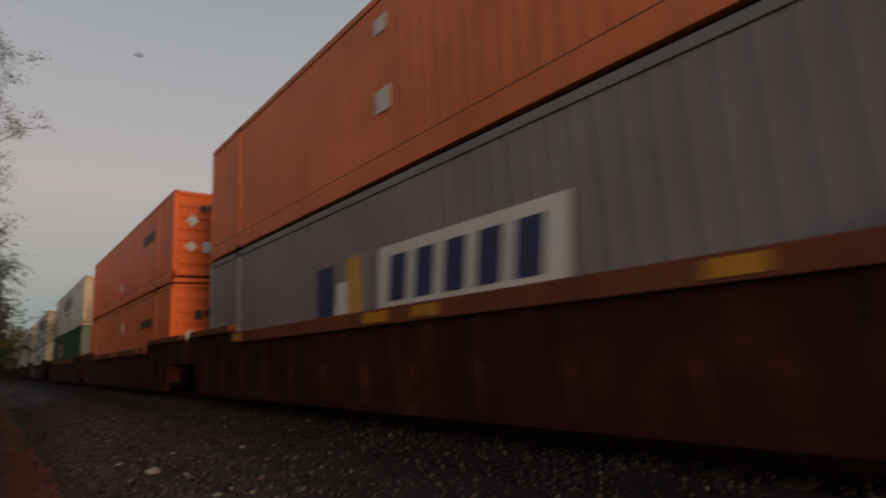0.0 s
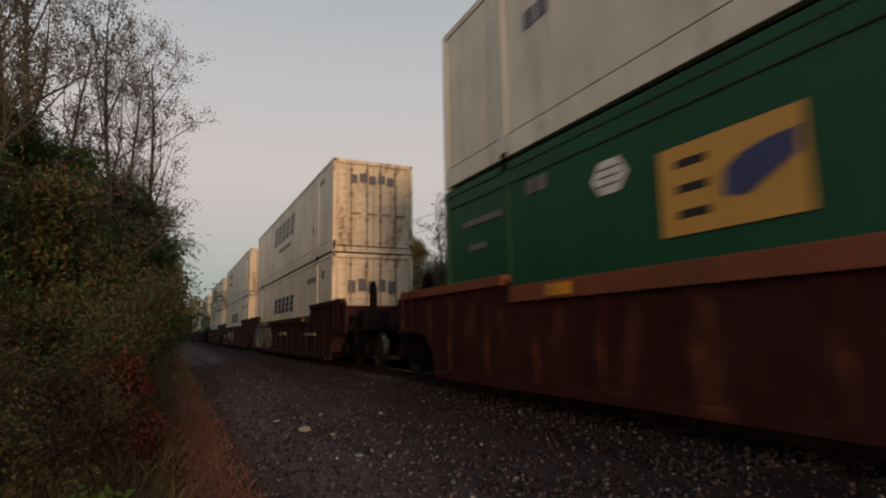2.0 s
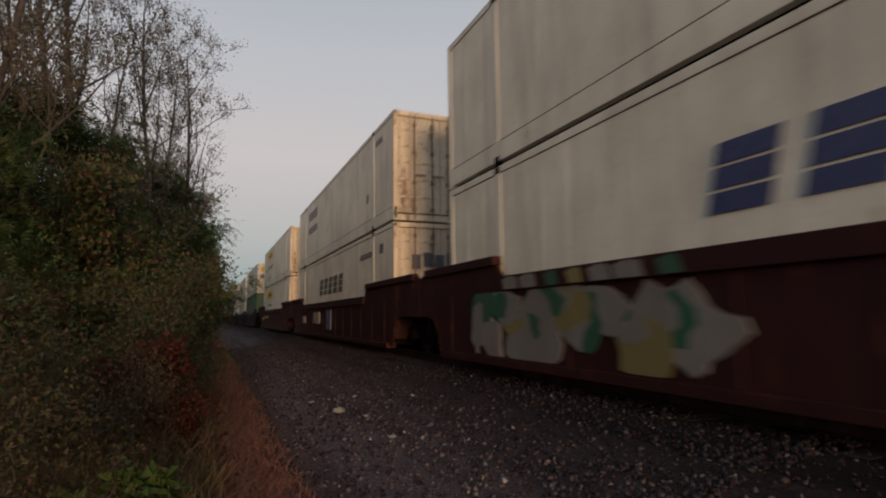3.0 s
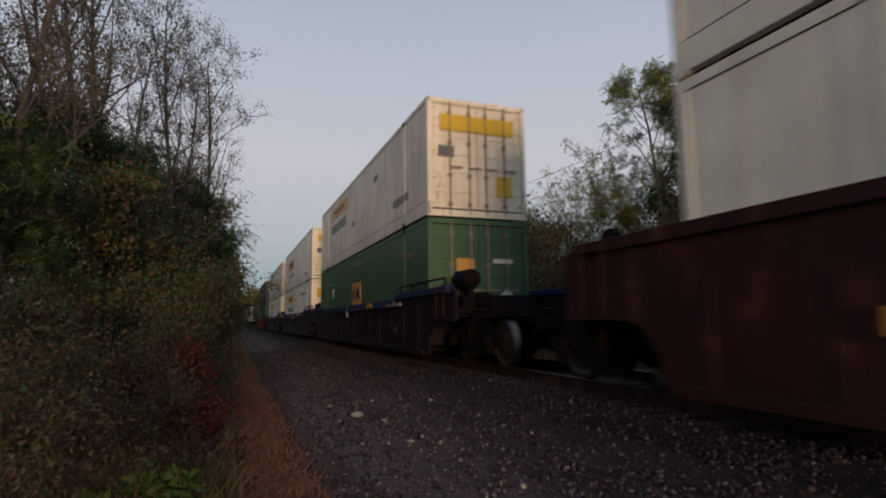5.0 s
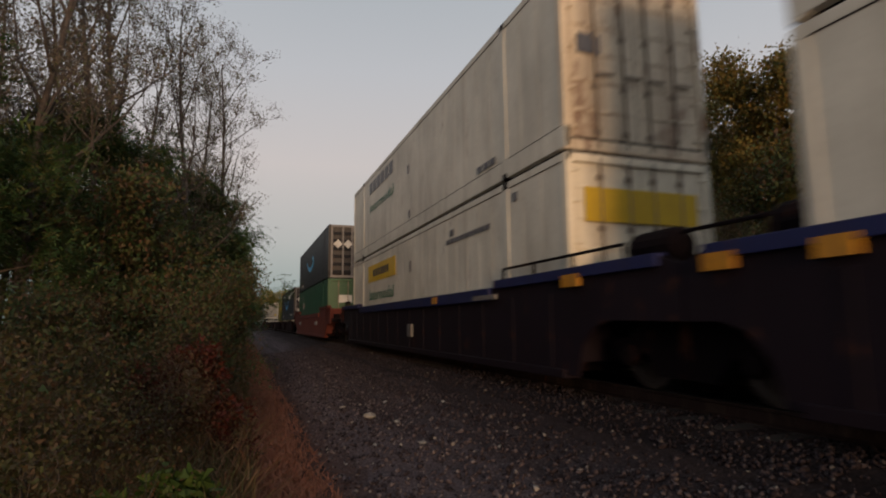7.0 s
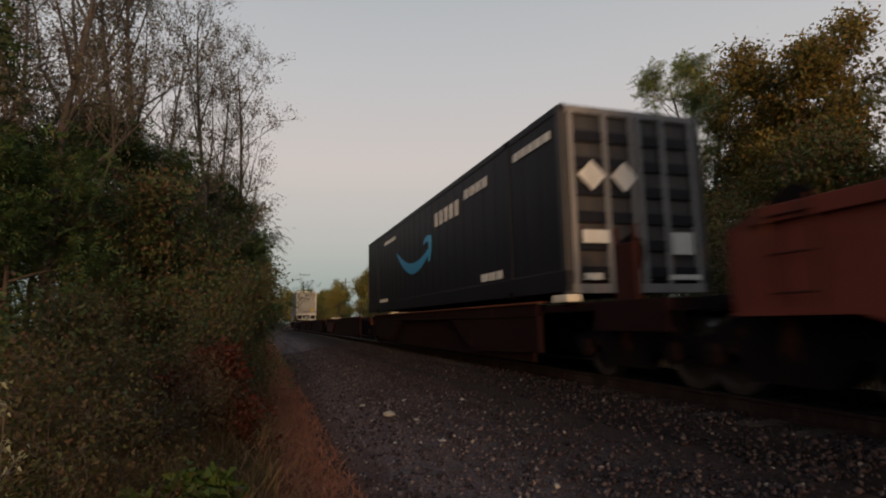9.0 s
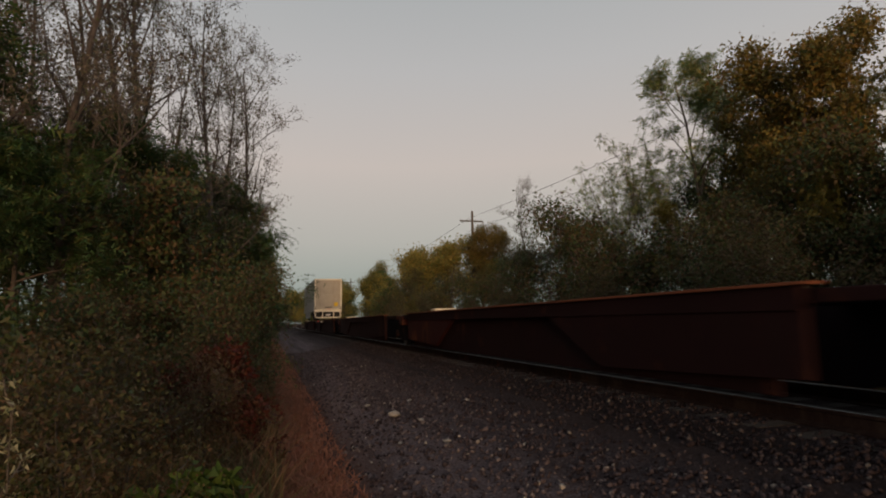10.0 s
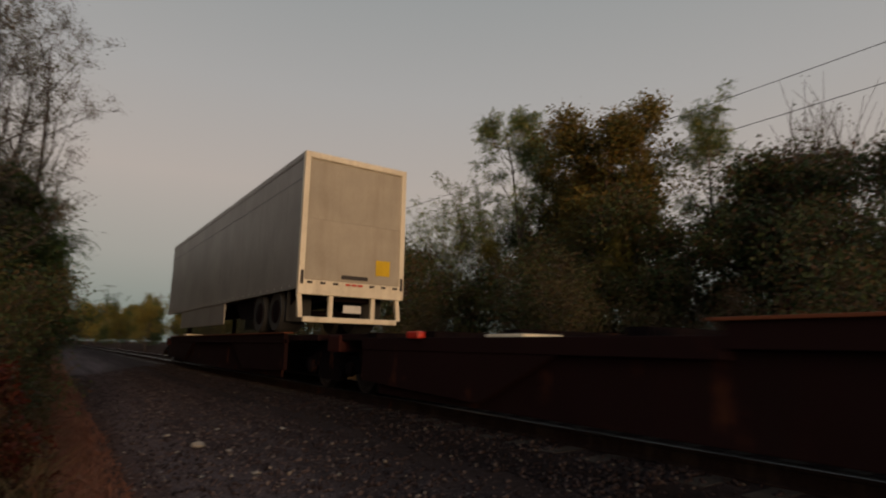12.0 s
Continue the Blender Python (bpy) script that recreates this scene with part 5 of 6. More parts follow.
# -- trucks under the cars
def truck(parent, y):
    """A two-axle truck: side frames, wheels, axles."""
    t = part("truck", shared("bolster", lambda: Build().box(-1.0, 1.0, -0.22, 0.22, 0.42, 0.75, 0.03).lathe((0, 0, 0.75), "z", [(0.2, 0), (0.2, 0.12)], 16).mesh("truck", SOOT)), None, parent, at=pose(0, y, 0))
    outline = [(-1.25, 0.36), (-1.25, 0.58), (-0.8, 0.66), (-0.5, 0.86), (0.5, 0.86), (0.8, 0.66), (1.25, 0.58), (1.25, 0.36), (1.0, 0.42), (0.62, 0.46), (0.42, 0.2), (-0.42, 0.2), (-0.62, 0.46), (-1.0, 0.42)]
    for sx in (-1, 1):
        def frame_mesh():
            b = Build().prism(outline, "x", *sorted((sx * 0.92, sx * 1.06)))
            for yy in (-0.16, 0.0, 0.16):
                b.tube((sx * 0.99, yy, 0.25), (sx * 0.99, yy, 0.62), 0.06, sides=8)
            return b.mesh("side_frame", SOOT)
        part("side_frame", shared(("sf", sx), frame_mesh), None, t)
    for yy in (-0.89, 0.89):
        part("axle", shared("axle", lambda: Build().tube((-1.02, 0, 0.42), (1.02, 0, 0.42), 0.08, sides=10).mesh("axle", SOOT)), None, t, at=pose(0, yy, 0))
        for sx in (-1, 1):
            def wheel_mesh():
                o = sx * 0.70
                k = sx
                return Build().lathe((o, 0, 0.42), "x", [(0.1, 0.09 * k), (0.2, 0.06 * k), (0.32, 0.04 * k), (0.36, 0.075 * k), (0.415, 0.07 * k), (0.42, 0.0), (0.445, -0.02 * k), (0.445, -0.05 * k), (0.36, -0.06 * k), (0.1, -0.05 * k)], 28)
            def turned():
                me = wheel_mesh().mesh("wheel", WHEEL)
                me.materials.append(RAIL_TOP)
                for p in me.polygons:
                    if math.hypot(p.center.y, p.center.z - 0.42) > 0.405:
                        p.material_index = 1
                return me
            part("wheel", shared(("wh", sx), turned), None, t, at=pose(0, yy, 0))
            part("bearing_cap", shared(("cap", sx), lambda: Build().lathe((sx * 1.02, 0, 0.42), "x", [(0.13, 0), (0.13, 0.1 * sx), (0.08, 0.13 * sx)], 14).mesh("bearing_cap", SOOT)), None, t, at=pose(0, yy, 0))


def ladder_rungs(parent, y, z0, z1, material=OXIDE):
    b = Build()
    for yy in (y, y + 0.42):
        b.tube((-1.52, yy, z0), (-1.52, yy, z1), 0.014, sides=6)
    z = z0 + 0.1
    while z < z1:
        b.tube((-1.52, y, z), (-1.52, y + 0.42, z), 0.012, sides=6)
        z += 0.32
    return part("ladder", b, material, parent, "thin rusty ladder")


EDGE = 1.46           # half width over the side sills


def well_unit(car, s, head, tail, chord, web, raised, low_end, seed, rail_ends=False):
    """One well of the car: s is where its container starts; head and tail reach out to the joints."""
    rng = np.random.default_rng(seed)
    y0, y1 = s - head, s + LONG + tail
    a, b = s + 2.3, s + LONG - 2.3
    e = s + LONG
    outline = [(y0, 0.82), (s - 1.0, 0.84), (s - 0.7, 0.76), (s - 0.45, 0.55), (s - 0.3, 0.13), (e + 0.2, 0.13), (e + 0.32, 0.5), (e + 0.55, 0.74), (e + 0.8, 0.82), (y1, 0.82),
               (y1, raised - 0.12), (y1 - 0.35, raised), (b + 0.25, raised), (b, 1.38), (a, 1.38), (a - 0.25, raised), (y0 + 0.35, raised), (y0, raised - 0.12)]
    for sx in (-1, 1):
        bd = Build().prism(outline, "x", *sorted((sx * (EDGE - 0.07), sx * (EDGE - 0.02))))
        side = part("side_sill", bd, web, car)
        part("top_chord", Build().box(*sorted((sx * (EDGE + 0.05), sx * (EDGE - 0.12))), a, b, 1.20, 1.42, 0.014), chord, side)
        for yy0, yy1 in ((y0 + 0.3, a - 0.2), (b + 0.2, y1 - 0.3)):
            part("end_chord", Build().box(*sorted((sx * (EDGE + 0.04), sx * (EDGE - 0.12))), yy0, yy1, raised - 0.13, raised + 0.015, 0.012), chord if low_end else web, side)
        part("bottom_chord", Build().box(*sorted((sx * (EDGE + 0.03), sx * (EDGE - 0.2))), s - 0.05, s + LONG + 0.05, 0.08, 0.2, 0.012), web, side)
        for i in range(14):
            yy = s + 0.35 + i * (LONG - 0.7) / 13
            part("rib", shared((web.name, "rib", sx), lambda: Build().box(*sorted((sx * (EDGE - 0.006), sx * (EDGE - 0.03))), -0.06, 0.06, 0.19, 1.21, 0.012).mesh("rib", web)), None, side, at=pose(0, yy, 0))
    for i in range(9):
        yy = s + 0.4 + i * (LONG - 0.8) / 8
        part("floor_beam", shared("fbeam", lambda: Build().box(-EDGE + 0.05, EDGE - 0.05, -0.12, 0.12, 0.14, 0.3).mesh("floor_beam", SOOT)), None, car, at=pose(0, yy, 0))
    for yy0, yy1 in ((y0, s - 0.12), (s + LONG + 0.12, y1)):
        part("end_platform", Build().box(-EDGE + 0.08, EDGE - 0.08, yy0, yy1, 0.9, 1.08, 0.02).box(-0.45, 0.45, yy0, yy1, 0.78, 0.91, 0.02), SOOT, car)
        part("bulkhead", Build().box(-EDGE + 0.08, EDGE - 0.08, *((yy1 - 0.1, yy1 - 0.03) if yy0 == y0 else (yy0 + 0.03, yy0 + 0.1)), 0.3, raised - 0.1, 0.01), web, car)
    return side


def coupler(car, y0, y1):
    return part("coupler", Build().box(-0.12, 0.12, y0, y1, 0.62, 0.88, 0.03).box(-0.2, 0.2, (y0 + y1) / 2 - 0.22, (y0 + y1) / 2 + 0.22, 0.56, 0.94, 0.05), SOOT, car)


def brake_gear(car, y, rise=0.0):
    b = Build().lathe((-0.9, y, 1.75 + rise), "x", [(0.27, 0), (0.27, 0.03)], 18)
    b2 = Build().box(-0.95, -0.8, y - 0.12, y + 0.12, 0.95, 1.8 + rise, 0.03)
    if rise:
        b2.box(-1.2, -0.5, y - 0.2, y + 0.2, 0.92, 1.3 + rise, 0.05)
    part("brake_wheel", b, SOOT, car)
    part("brake_stand", b2, SOOT, car)


def end_gear(car, y, way):
    """Air cylinder, valve, pipes and a hanging hose at the end of a car; way points to its middle."""
    part("air_cylinder", Build().lathe((-0.62, y + way * 0.1, 1.24), "y", [(0.08, 0), (0.17, 0.04), (0.17, 0.62), (0.08, 0.68)], 16), SOOT, car)
    part("control_valve", Build().box(-1.2, -0.92, y - 0.05, y + 0.3, 1.03, 1.3, 0.03).box(-1.12, -1.0, y + 0.3, y + 0.42, 1.08, 1.2, 0.02), SOOT, car)
    pipe = Build()
    run = [(-1.34, y + way * 0.9, 0.92), (-1.34, y - way * 0.2, 0.98), (-1.05, y - way * 0.7, 0.95), (-0.45, y - way * 0.95, 0.86), (-0.3, y - way * 1.5, 0.74), (-0.28, y - way * 1.75, 0.5), (-0.2, y - way * 1.98, 0.42)]
    for p, q in zip(run, run[1:]):
        pipe.tube(p, q, 0.024, sides=7)
    part("brake_hose", pipe, SOOT, car)
    part("cut_lever", Build().tube((-1.38, y - way * 0.95, 0.9), (-0.2, y - way * 1.05, 0.9), 0.016, sides=6).tube((-1.38, y - way * 0.95, 0.9), (-1.4, y - way * 1.0, 0.62), 0.016, sides=6), SOOT, car)


def well_car(label, starts, origin, chord, web, raised, low_end, marks, handrails=False, group="well cars of the train"):
    """An articulated car of one or three wells, origin at the first container's start."""
    car = thing("well_car", label, "rail car", group)
    n = len(starts)
    for i, s0 in enumerate(starts):
        s = s0 - origin
        head = 1.95 if i == 0 else 2.22
        tail = 1.95 if i == n - 1 else 1.22
        well_unit(car, s, head, tail, chord, web, raised, low_end, i)
        if i:
            truck(car, s - 1.78)
            part("joint", Build().box(-0.3, 0.3, s - 2.8, s - 0.6, 0.62, 0.9, 0.04).lathe((0, s - 1.78, 0.9), "z", [(0.26, 0), (0.26, 0.08), (0.12, 0.12)], 16), SOOT, car)
        else:
            truck(car, s - 1.75)
            coupler(car, s - 3.75, s - 1.5)
            part("end_frame", Build().box(-1.1, 1.1, s - 2.75, s - 1.97, 0.88, 1.04, 0.03), SOOT, car)
            end_gear(car, s - 1.75, 1)
            if n == 3 and not low_end:
                brake_gear(car, s - 2.55, 0.12)
            ladder_rungs(car, s - 1.5, 0.9, raised + 0.05)
        if i == n - 1:
            truck(car, s + LONG + 1.75)
            coupler(car, s + LONG + 1.5, s + LONG + 3.75)
            part("end_frame", Build().box(-1.1, 1.1, s + LONG + 1.97, s + LONG + 2.75, 0.88, 1.04, 0.03), SOOT, car)
            ladder_rungs(car, s + LONG + 1.05, 0.9, raised + 0.05)
            brake_gear(car, s + LONG + 1.7)
            end_gear(car, s + LONG + 1.75, -1)
        for y, ln, z0, z1, m, cnt in marks.get(i, ()):
            q = Build()
            step = ln / cnt
            for k in range(cnt):
                q.box(-EDGE - 0.062, -EDGE + 0.0, s + y + step * (k + 0.12), s + y + step * (k + 0.88), z0, z1)
            tagged(part("mark", q, m, car), kind="stuff" if cnt > 1 else "")
        if handrails:
            for e in (-1.3, LONG + 0.25):
                h = Build()
                ln = 3.2 if e < 0 else 1.0
                for yy in (0.0, ln / 3, ln * 2 / 3, ln):
                    h.tube((-1.4, s + e + yy, 1.45), (-1.4, s + e + yy, 1.72), 0.022, sides=6)
                h.tube((-1.4, s + e, 1.71), (-1.4, s + e + ln, 1.71), 0.022, sides=6)
                part("handrail", h, SOOT, car)
                part("air_reservoir", Build().lathe((-1.0, s + e - 0.55, 1.66), "y", [(0.08, 0), (0.19, 0.05), (0.21, 0.12), (0.21, 0.68), (0.19, 0.75), (0.08, 0.8)], 16).box(-1.06, -0.94, s + e - 0.42, s + e - 0.34, 1.04, 1.5).box(-1.06, -0.94, s + e - 0.06, s + e + 0.02, 1.04, 1.5), SOOT, car)
    place_on_train(car, origin, 0.0)
    return car


Y = MARK_YELLOW
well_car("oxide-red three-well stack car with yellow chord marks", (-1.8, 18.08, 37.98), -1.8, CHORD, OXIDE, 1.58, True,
         {0: [(7.8, 0.75, 1.24, 1.38, Y, 1), (6.75, 0.65, 1.24, 1.38, Y, 1), (13.2, 0.6, 1.24, 1.38, Y, 1), (3.2, 0.6, 1.24, 1.38, Y, 1)],
          1: [(7.95, 0.5, 1.24, 1.38, Y, 1), (7.1, 0.5, 1.24, 1.38, Y, 1), (11.7, 0.4, 1.24, 1.38, Y, 1), (3.2, 0.5, 1.24, 1.38, Y, 1)],
          2: [(6.0, 0.7, 1.24, 1.38, Y, 1), (12.5, 0.6, 1.24, 1.38, Y, 1)]})
well_car("maroon three-well stack car with sprayed graffiti and worn pale marks", (61.77, 81.48, 101.3), 61.77, MAROON, MAROON, 1.74, False,
         {0: [(1.2, 1.6, 0.78, 0.86, FAINT, 6), (6.2, 1.4, 0.8, 0.92, GREYBLUE, 5), (2.6, 0.6, 1.24, 1.38, Y, 1)],
          1: [(9.0, 1.4, 0.6, 1.05, GRAFF_WHITE, 3), (6.8, 0.9, 0.4, 1.1, BLUE, 2), (12.5, 0.8, 0.6, 0.9, GRAFF_WHITE, 2)],
          2: [(10.1, 2.9, 0.82, 1.02, FAINT, 9), (10.4, 1.3, 1.36, 1.5, GREYBLUE, 4), (13.9, 0.4, 0.7, 0.9, Y, 1)]})
well_car("dark blue and black three-well stack car with yellow marks", (125.16, 144.77, 164.38), 125.16, NAVY, BLACKWEB, 1.52, True,
         {0: [(4.5, 0.8, 1.24, 1.38, Y, 1), (8.4, 0.22, 1.0, 1.4, FAINT, 1), (1.6, 1.4, 1.22, 1.3, FAINT, 6), (2.0, 0.5, 0.55, 0.7, MAROON, 1)],
          1: [(4.0, 0.9, 1.24, 1.38, Y, 1), (7.6, 0.3, 1.1, 1.35, Y, 1), (9.0, 0.6, 0.6, 0.68, FAINT, 2), (16.65, 0.45, 1.28, 1.44, Y, 1), (15.6, 0.4, 1.28, 1.44, Y, 1)],
          2: [(-0.55, 0.5, 1.28, 1.44, Y, 1), (5.0, 0.4, 1.24, 1.38, Y, 1), (7.0, 0.45, 0.48, 0.8, FAINT, 1), (2.0, 1.0, 1.22, 1.3, FAINT, 5)]}, handrails=True)
well_car("brick-red single-well stack car", (187.92,), 187.92, OXIDE_RED, OXIDE_RED, 1.72, False,
         {0: [(12.4, 1.2, 0.75, 0.95, GREYBLUE, 4), (3.0, 1.0, 0.75, 0.95, GREYBLUE, 3)]})

# graffiti on the second car: soft overlapping sprayed patches along the near sill
rng_g = np.random.default_rng(19)
second = [ob for ob, s, z in MOVERS if ob.name.startswith("well_car")][1]
for i in range(25):
    m = (GRAFF_WHITE, GRAFF_WHITE, GRAFF_GREEN, GRAFF_WHITE, GRAFF_YELLOW, GRAFF_WHITE, GRAFF_GREEN)[i % 7]
    cy, cz = 10.2 + 0.185 * i, 0.35 + 0.75 * rng_g.random()
    ry, rz = 0.2 + 0.28 * rng_g.random(), 0.18 + 0.3 * rng_g.random()
    pts = []
    for k in range(14):
        a = math.tau * k / 14
        j = 0.7 + 0.5 * rng_g.random()
        pts.append((cy + ry * math.cos(a) * j, min(1.19, max(0.22, cz + rz * math.sin(a) * j))))
    part("graffiti", Build().prism(pts, "x", -EDGE - 0.002 - 0.0007 * i, -EDGE + 0.03), m, second)
for i in range(7):
    a, w = 10.3 + 0.5 * i, 0.22 + 0.2 * rng_g.random()
    m = (GRAFF_GREEN, GRAFF_WHITE, GRAFF_WHITE, GRAFF_YELLOW)[i % 4]
    part("graffiti", Build().prism([(a, 1.215), (a + w, 1.215), (a + w + 0.06, 1.36), (a + w * 0.6, 1.405), (a + 0.05, 1.38)], "x", -EDGE - 0.056, -EDGE - 0.03), m, second)


# -- low flat units with the single container and the trailer
TRUCKS = [208.2, 225.6, 242.9, 260.3, 277.7, 295.3]


def flat_car():
    o = TRUCKS[0]
    car = thing("flat_car", "dark rusty articulated low flat car, mostly empty", "rail car", "flat cars of the train")
    for i, (t0, t1) in enumerate(zip(TRUCKS, TRUCKS[1:])):
        y0, y1 = t0 - o + 0.25, t1 - o - 0.25
        y_high = y1 - (7.6 if i == 3 else 1.6)
        for sx in (-1, 1):
            sill = part("side_sill", Build().box(*sorted((sx * 1.36, sx * 1.28)), y0 + 1.6, y_high, 0.86, 1.075, 0.012), FLATRED, car)
            # the lighter edge colour paints the sky's rim light along the deck
            part("deck_edge", Build().box(*sorted((sx * 1.40, sx * 1.2)), y0 + 1.5, y_high + 0.1, 1.072, 1.10, 0.006), CHORD, sill)
            if i == 3:
                part("low_sill", Build().box(*sorted((sx * 1.355, sx * 1.27)), y_high, y1 - 1.6, 0.78, 0.965, 0.012), FLATRED, sill)
            for a, b, c in ((y0 + 1.6, y0 + 6.2, 1), (y1 - 1.6, y1 - 6.2, -1)):
                part("end_panel", Build().prism([(a, 0.3), (a, 0.95), (b, 0.95), (b - c * 1.6, 0.2)], "x", *sorted((sx * 1.34, sx * 1.26))), OXIDE if i == 1 and c < 0 else FLATRED, sill)
            part("well_side", Build().box(*sorted((sx * 1.24, sx * 1.18)), y0 + 2.0, y1 - 2.0, 0.12, 0.9, 0.01), FLATRED, sill)
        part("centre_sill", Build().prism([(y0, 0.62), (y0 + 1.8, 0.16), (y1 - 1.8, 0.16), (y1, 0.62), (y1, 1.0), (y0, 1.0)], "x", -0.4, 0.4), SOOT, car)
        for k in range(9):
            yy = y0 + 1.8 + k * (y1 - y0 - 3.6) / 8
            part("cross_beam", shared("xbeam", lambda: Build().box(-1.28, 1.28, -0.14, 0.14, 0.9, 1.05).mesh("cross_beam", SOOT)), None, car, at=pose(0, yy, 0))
        part("end_platform", Build().box(-1.25, 1.25, y0, y0 + 1.6, 0.92, 1.04, 0.015), FLATRED, car)
        part("end_platform", Build().box(-1.25, 1.25, y1 - 1.6, y1, 0.92, 1.04, 0.015), FLATRED, car)
        part("end_plate", Build().box(-1.3, -0.62, y1 - 0.6, y1 - 0.1, 0.72, 1.02, 0.03), OXIDE, car)
        part("hitch_plate", Build().box(-1.34, -0.75, *((y1 - 5.4, y1 - 4.75, 0.94, 1.0) if i == 3 else (y1 - 4.6, y1 - 4.15, 1.105, 1.16)), 0.015), CREAM, car)
        if i == 3:
            part("tail_marker", Build().box(-1.42, -1.3, y1 - 3.4, y1 - 3.1, 0.95, 1.05, 0.02), RED, car)
    for t in TRUCKS:
        truck(car, t - o)
    coupler(car, -1.6, -0.2)
    part("end_platform", Build().box(-1.3, 1.3, -1.15, 0.24, 0.9, 1.04, 0.015).box(-1.34, -1.27, -1.15, 0.24, 0.66, 1.04, 0.012), FLATRED, car)
    stand = part("brake_stand", Build().box(-1.3, -1.22, -0.62, -0.2, 1.03, 1.74, 0.02).tube((-1.26, -0.6, 1.04), (-1.26, -0.6, 1.95), 0.025).tube((-1.26, -0.22, 1.04), (-1.26, -0.22, 1.95), 0.025), OXIDE, car, "dark red hand brake stand")
    part("brake_wheel", Build().lathe((-1.2, -0.4, 1.6), "x", [(0.24, 0), (0.26, 0.02), (0.24, 0.04)], 18), SOOT, stand)
    part("step_plate", Build().box(-1.43, -1.2, 0.75, 1.2, 1.06, 1.17, 0.02), CREAM, car, "cream step plate")
    place_on_train(car, o, 0.0)


flat_car()


def trailer():
    """A van trailer, its rear doors towards the front of the train; origin at the rear bottom."""
    t = thing("trailer", "dull aluminium van trailer with cream rear frame on a flat car", "trailer")
    z0, z1 = 2.03, 5.11
    h = HALF
    bx = Build().box(-h + 0.01, h - 0.01, 0.06, LONG, z0 + 0.1, z1 - 0.03, 0.02)
    part("body", bx, ALU, t)
    for sx in (-1, 1):
        part("top_rail", Build().box(*sorted((sx * (h + 0.005), sx * (h - 0.05))), 0.05, LONG, z1 - 0.14, z1, 0.01), ALU, t)
        part("bottom_rail", Build().box(*sorted((sx * (h + 0.006), sx * (h - 0.05))), 0.05, LONG, z0, z0 + 0.16, 0.01), ALU, t)
        part("side_seam", Build().box(*sorted((sx * (h - 0.004), sx * (h - 0.03))), 0.1, LONG - 0.1, z1 - 0.62, z1 - 0.6), GREYBLUE, t)
        part("rear_post", Build().box(*sorted((sx * (h + 0.008), sx * (h - 0.12))), -0.02, 0.12, z0 - 0.12, z1, 0.02), CREAM, t)
        sk = Build().prism([(6.2, 1.4), (13.0, 1.4), (13.0, z0), (6.2, z0)], "x", *sorted((sx * (h - 0.02), sx * (h - 0.05))))
        part("side_skirt", sk, ALU, t)
        # small dark bracket low on each rear post
        part("corner_bracket", Build().box(*sorted((sx * (h - 0.03), sx * (h - 0.1))), -0.03, 0.0, z0 + 0.1, z0 + 0.4, 0.01), BLACKMARK, t)
    for i in range(26):
        y = 0.4 + i * (LONG - 0.8) / 25
        part("side_post", shared("tpost", lambda: Build().box(-h + 0.0095, -h + 0.03, -0.008, 0.008, z0 + 0.15, z1 - 0.13).mesh("side_post", ALU)), None, t, at=pose(0, y, 0))
    for i in range(30):
        part("rivet", shared("rivet", lambda: Build().box(-h - 0.009, -h, 0, 0.05, z0 + 0.06, z0 + 0.1).mesh("rivet", PALE)), None, t, at=pose(0, 0.5 + i * 0.52, 0))
    part("mud_flap", Build().box(-1.2, -0.62, 0.9, 0.94, 1.35, z0, 0.01).box(0.62, 1.2, 0.9, 0.94, 1.35, z0, 0.01), RUBBER, t)
    part("slider_panel", Build().prism([(0.5, z0), (5.6, z0), (4.9, 1.5), (1.2, 1.5)], "x", -1.12, -1.08), SOOT, t)
    part("rear_header", Build().box(-h + 0.08, h - 0.08, -0.02, 0.12, z1 - 0.14, z1, 0.015), CREAM, t)
    sill = part("rear_sill", Build().box(-h + 0.1, h - 0.1, -0.02, 0.12, z0 - 0.12, z0 + 0.2, 0.015), CREAM, t)
    for x in (-0.75, -0.45, -0.15, 0.0, 0.15, 0.45, 0.75, -1.05, 1.05):
        part("lamp", Build().box(x - 0.06, x + 0.06, -0.035, -0.015, z0 + 0.12, z0 + 0.17, 0.005), RED if abs(x) < 0.2 else BLACKMARK, sill)
    door = part("roll_door", Build().box(-h + 0.085, h - 0.085, 0.03, 0.06, z0 + 0.2, z1 - 0.145), DOORTAN, t)
    for i in range(2):
        za = z0 + 0.22 + i * 1.345
        part("door_panel", shared("dpanel", lambda: Build().box(-h + 0.11, h - 0.11, 0.015, 0.035, 0, 1.343, 0.003).mesh("door_panel", DOORTAN)), None, door, at=pose(0, 0, za))
    part("sticker", Build().box(0.55, 0.92, 0.0, 0.015, z0 + 0.42, z0 + 0.78), YELLOW, door, "yellow sticker")
    part("sticker", Build().box(-0.3, 0.35, 0.0, 0.015, z0 + 0.27, z0 + 0.36), BLACKMARK, door)
    guard = part("underride_guard", Build().box(-1.15, 1.15, 0.0, 0.1, 1.32, 1.44, 0.02), CREAM, t, "cream bumper bar")
    for x in (-1.2, -0.52, 0.52, 1.2):
        lean = 0.05 if abs(x) > 1 else 0
        part("guard_post", Build().prism([(x - 0.05 - lean, z0 - 0.1), (x + 0.05 - lean, z0 - 0.1), (x + 0.05, 1.42), (x - 0.05, 1.42)], "y", 0.02, 0.1), CREAM, guard)
    part("plate", Build().box(-0.22, 0.22, 0.02, 0.04, 1.55, 1.72), PALE, guard)
    part("under_frame", Build().box(-0.55, 0.55, 0.3, 14.5, z0 - 0.22, z0, 0.02), SOOT, t)
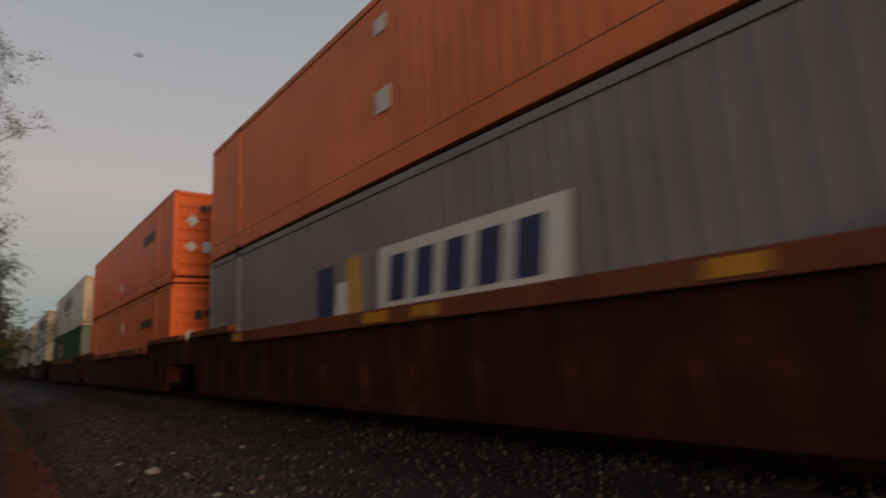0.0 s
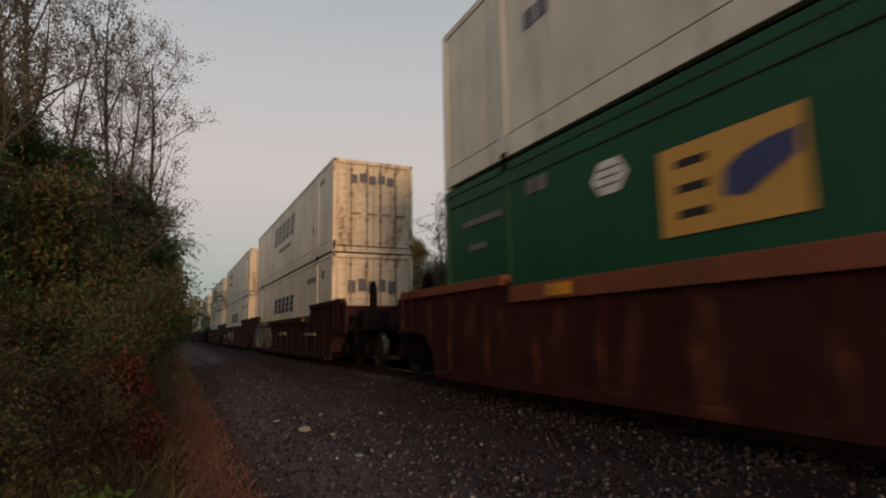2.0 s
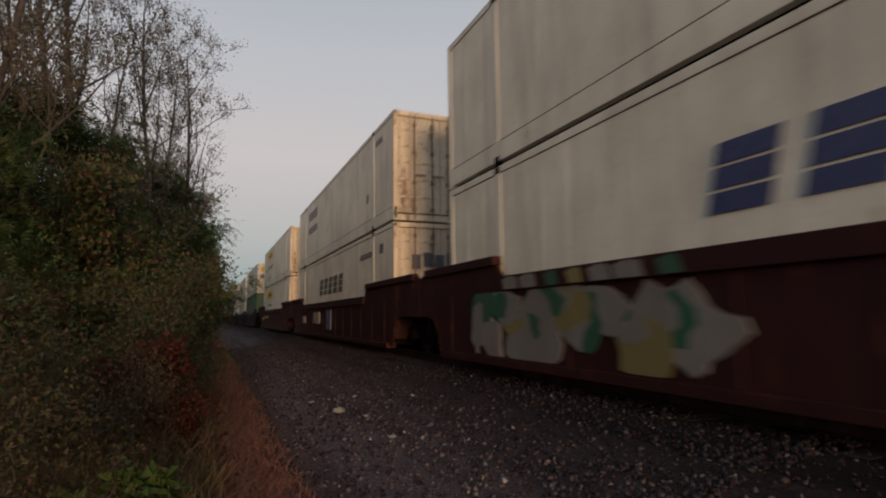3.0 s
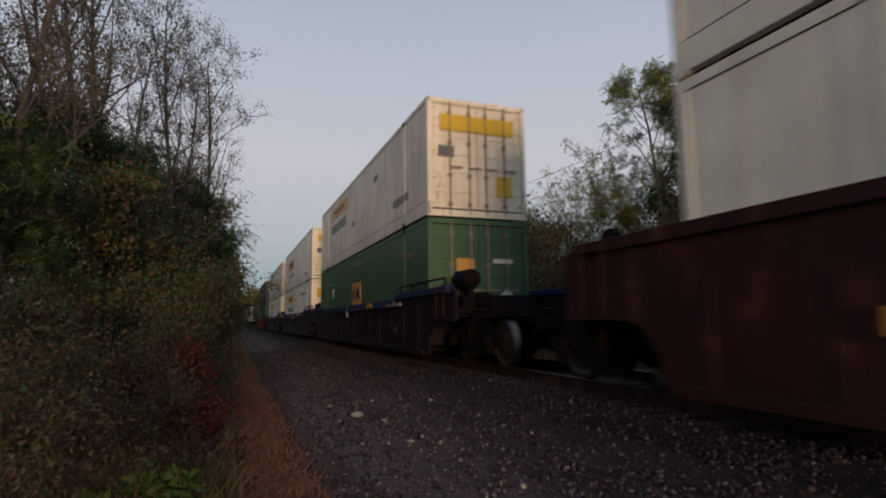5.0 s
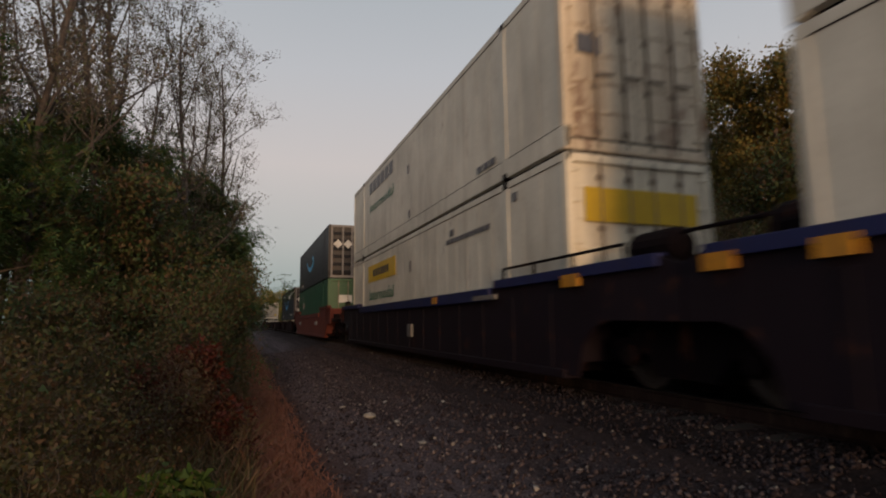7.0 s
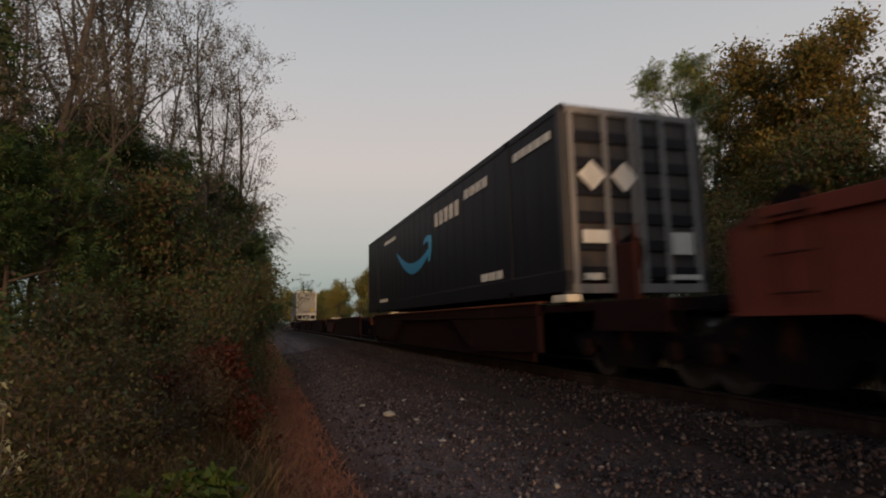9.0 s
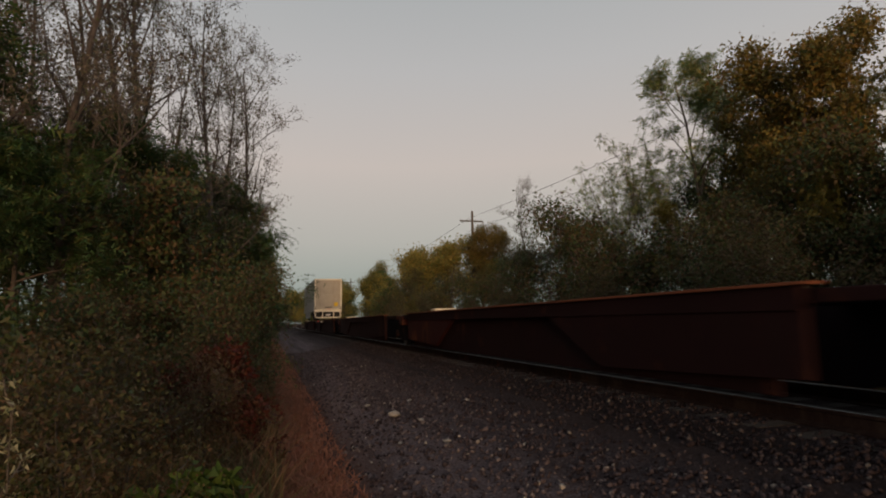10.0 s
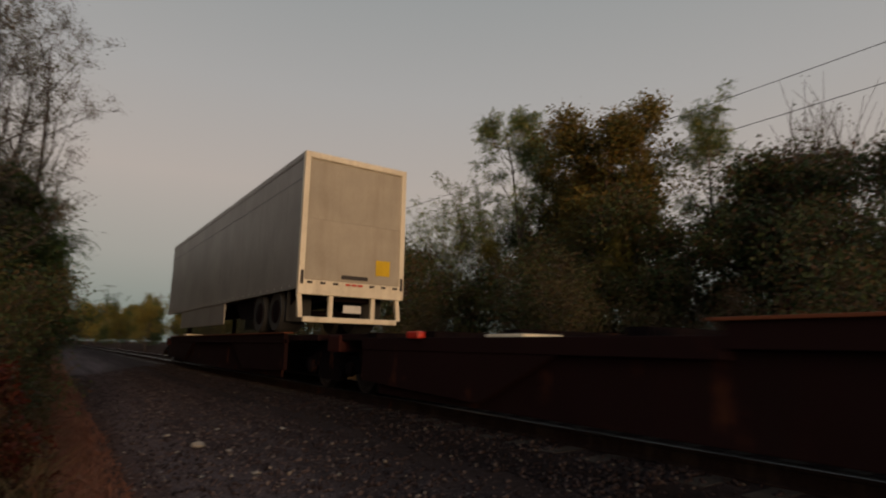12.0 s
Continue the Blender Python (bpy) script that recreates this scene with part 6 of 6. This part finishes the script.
    for y in (1.6, 2.85):
        for sx in (-1, 1):
            w = part("wheel", Build().lathe((sx * 0.95, y, 1.6), "x", [(0.2, -0.26 * sx), (0.44, -0.28 * sx), (0.5, -0.2 * sx), (0.5, 0.2 * sx), (0.44, 0.28 * sx), (0.3, 0.26 * sx)], 28), RUBBER, t)
            part("hub", Build().lathe((sx * 1.2, y, 1.6), "x", [(0.28, 0), (0.26, 0.03 * sx), (0.1, 0.06 * sx)], 16), SOOT, w)
        part("axle", Build().tube((-0.9, y, 1.6), (0.9, y, 1.6), 0.07), SOOT, t)
    for sx in (-1, 1):
        part("landing_leg", Build().box(*sorted((sx * 0.95, sx * 0.8)), 13.2, 13.35, 1.1, z0, 0.015).box(*sorted((sx * 1.02, sx * 0.72)), 13.12, 13.43, 1.1, 1.14), SOOT, t)
    part("roof", Build().box(-h + 0.03, h - 0.03, 0.1, LONG - 0.02, z1 - 0.04, z1 - 0.005), ALU, t)
    place_on_train(t, 279.08, 0.0)


trailer()


# ---------------------------------------------------------------- bird
def make_bird():
    b = thing("bird", "small dark grey bird in flight with spread wings", "bird")
    prof = [(0.004, -0.1), (0.022, -0.075), (0.034, -0.03), (0.036, 0.01), (0.026, 0.05), (0.024, 0.07), (0.016, 0.092), (0.004, 0.112)]
    part("body", Build().lathe((0, 0, 0), "y", prof, 10), DARK, b)
    for sx in (-1, 1):
        w = Build().prism([(sx * 0.02, 0.045), (sx * 0.11, 0.065), (sx * 0.2, 0.0), (sx * 0.12, -0.03), (sx * 0.02, -0.04)], "z", -0.003, 0.003)
        part("wing", w, DARK, b, at=pose(0, 0, 0.012, 0, -sx * 22, 0))
    part("tail", Build().prism([(-0.012, -0.085), (0.012, -0.085), (0.035, -0.17), (-0.035, -0.17)], "z", -0.003, 0.003), DARK, b)
    return b


BIRD = make_bird()

# ---------------------------------------------------------------- movement
def travelled(t):
    """Metres that the train has come on after t seconds; it slows very slightly."""
    return 22.873 * t - 0.048 * t * t


def motions():
    for ob, s, z in MOVERS:
        walk(ob, [(0.5 * k, pose(MID, s - travelled(0.5 * k), z)) for k in range(25)])
    walk(BIRD, [(0.5 * k, pose(3.84 + 14.01 * k, 22.68 + -3.29 * k, 12.68 - 0.3 * k, 0, 0, -103.2)) for k in range(25)])


motions()
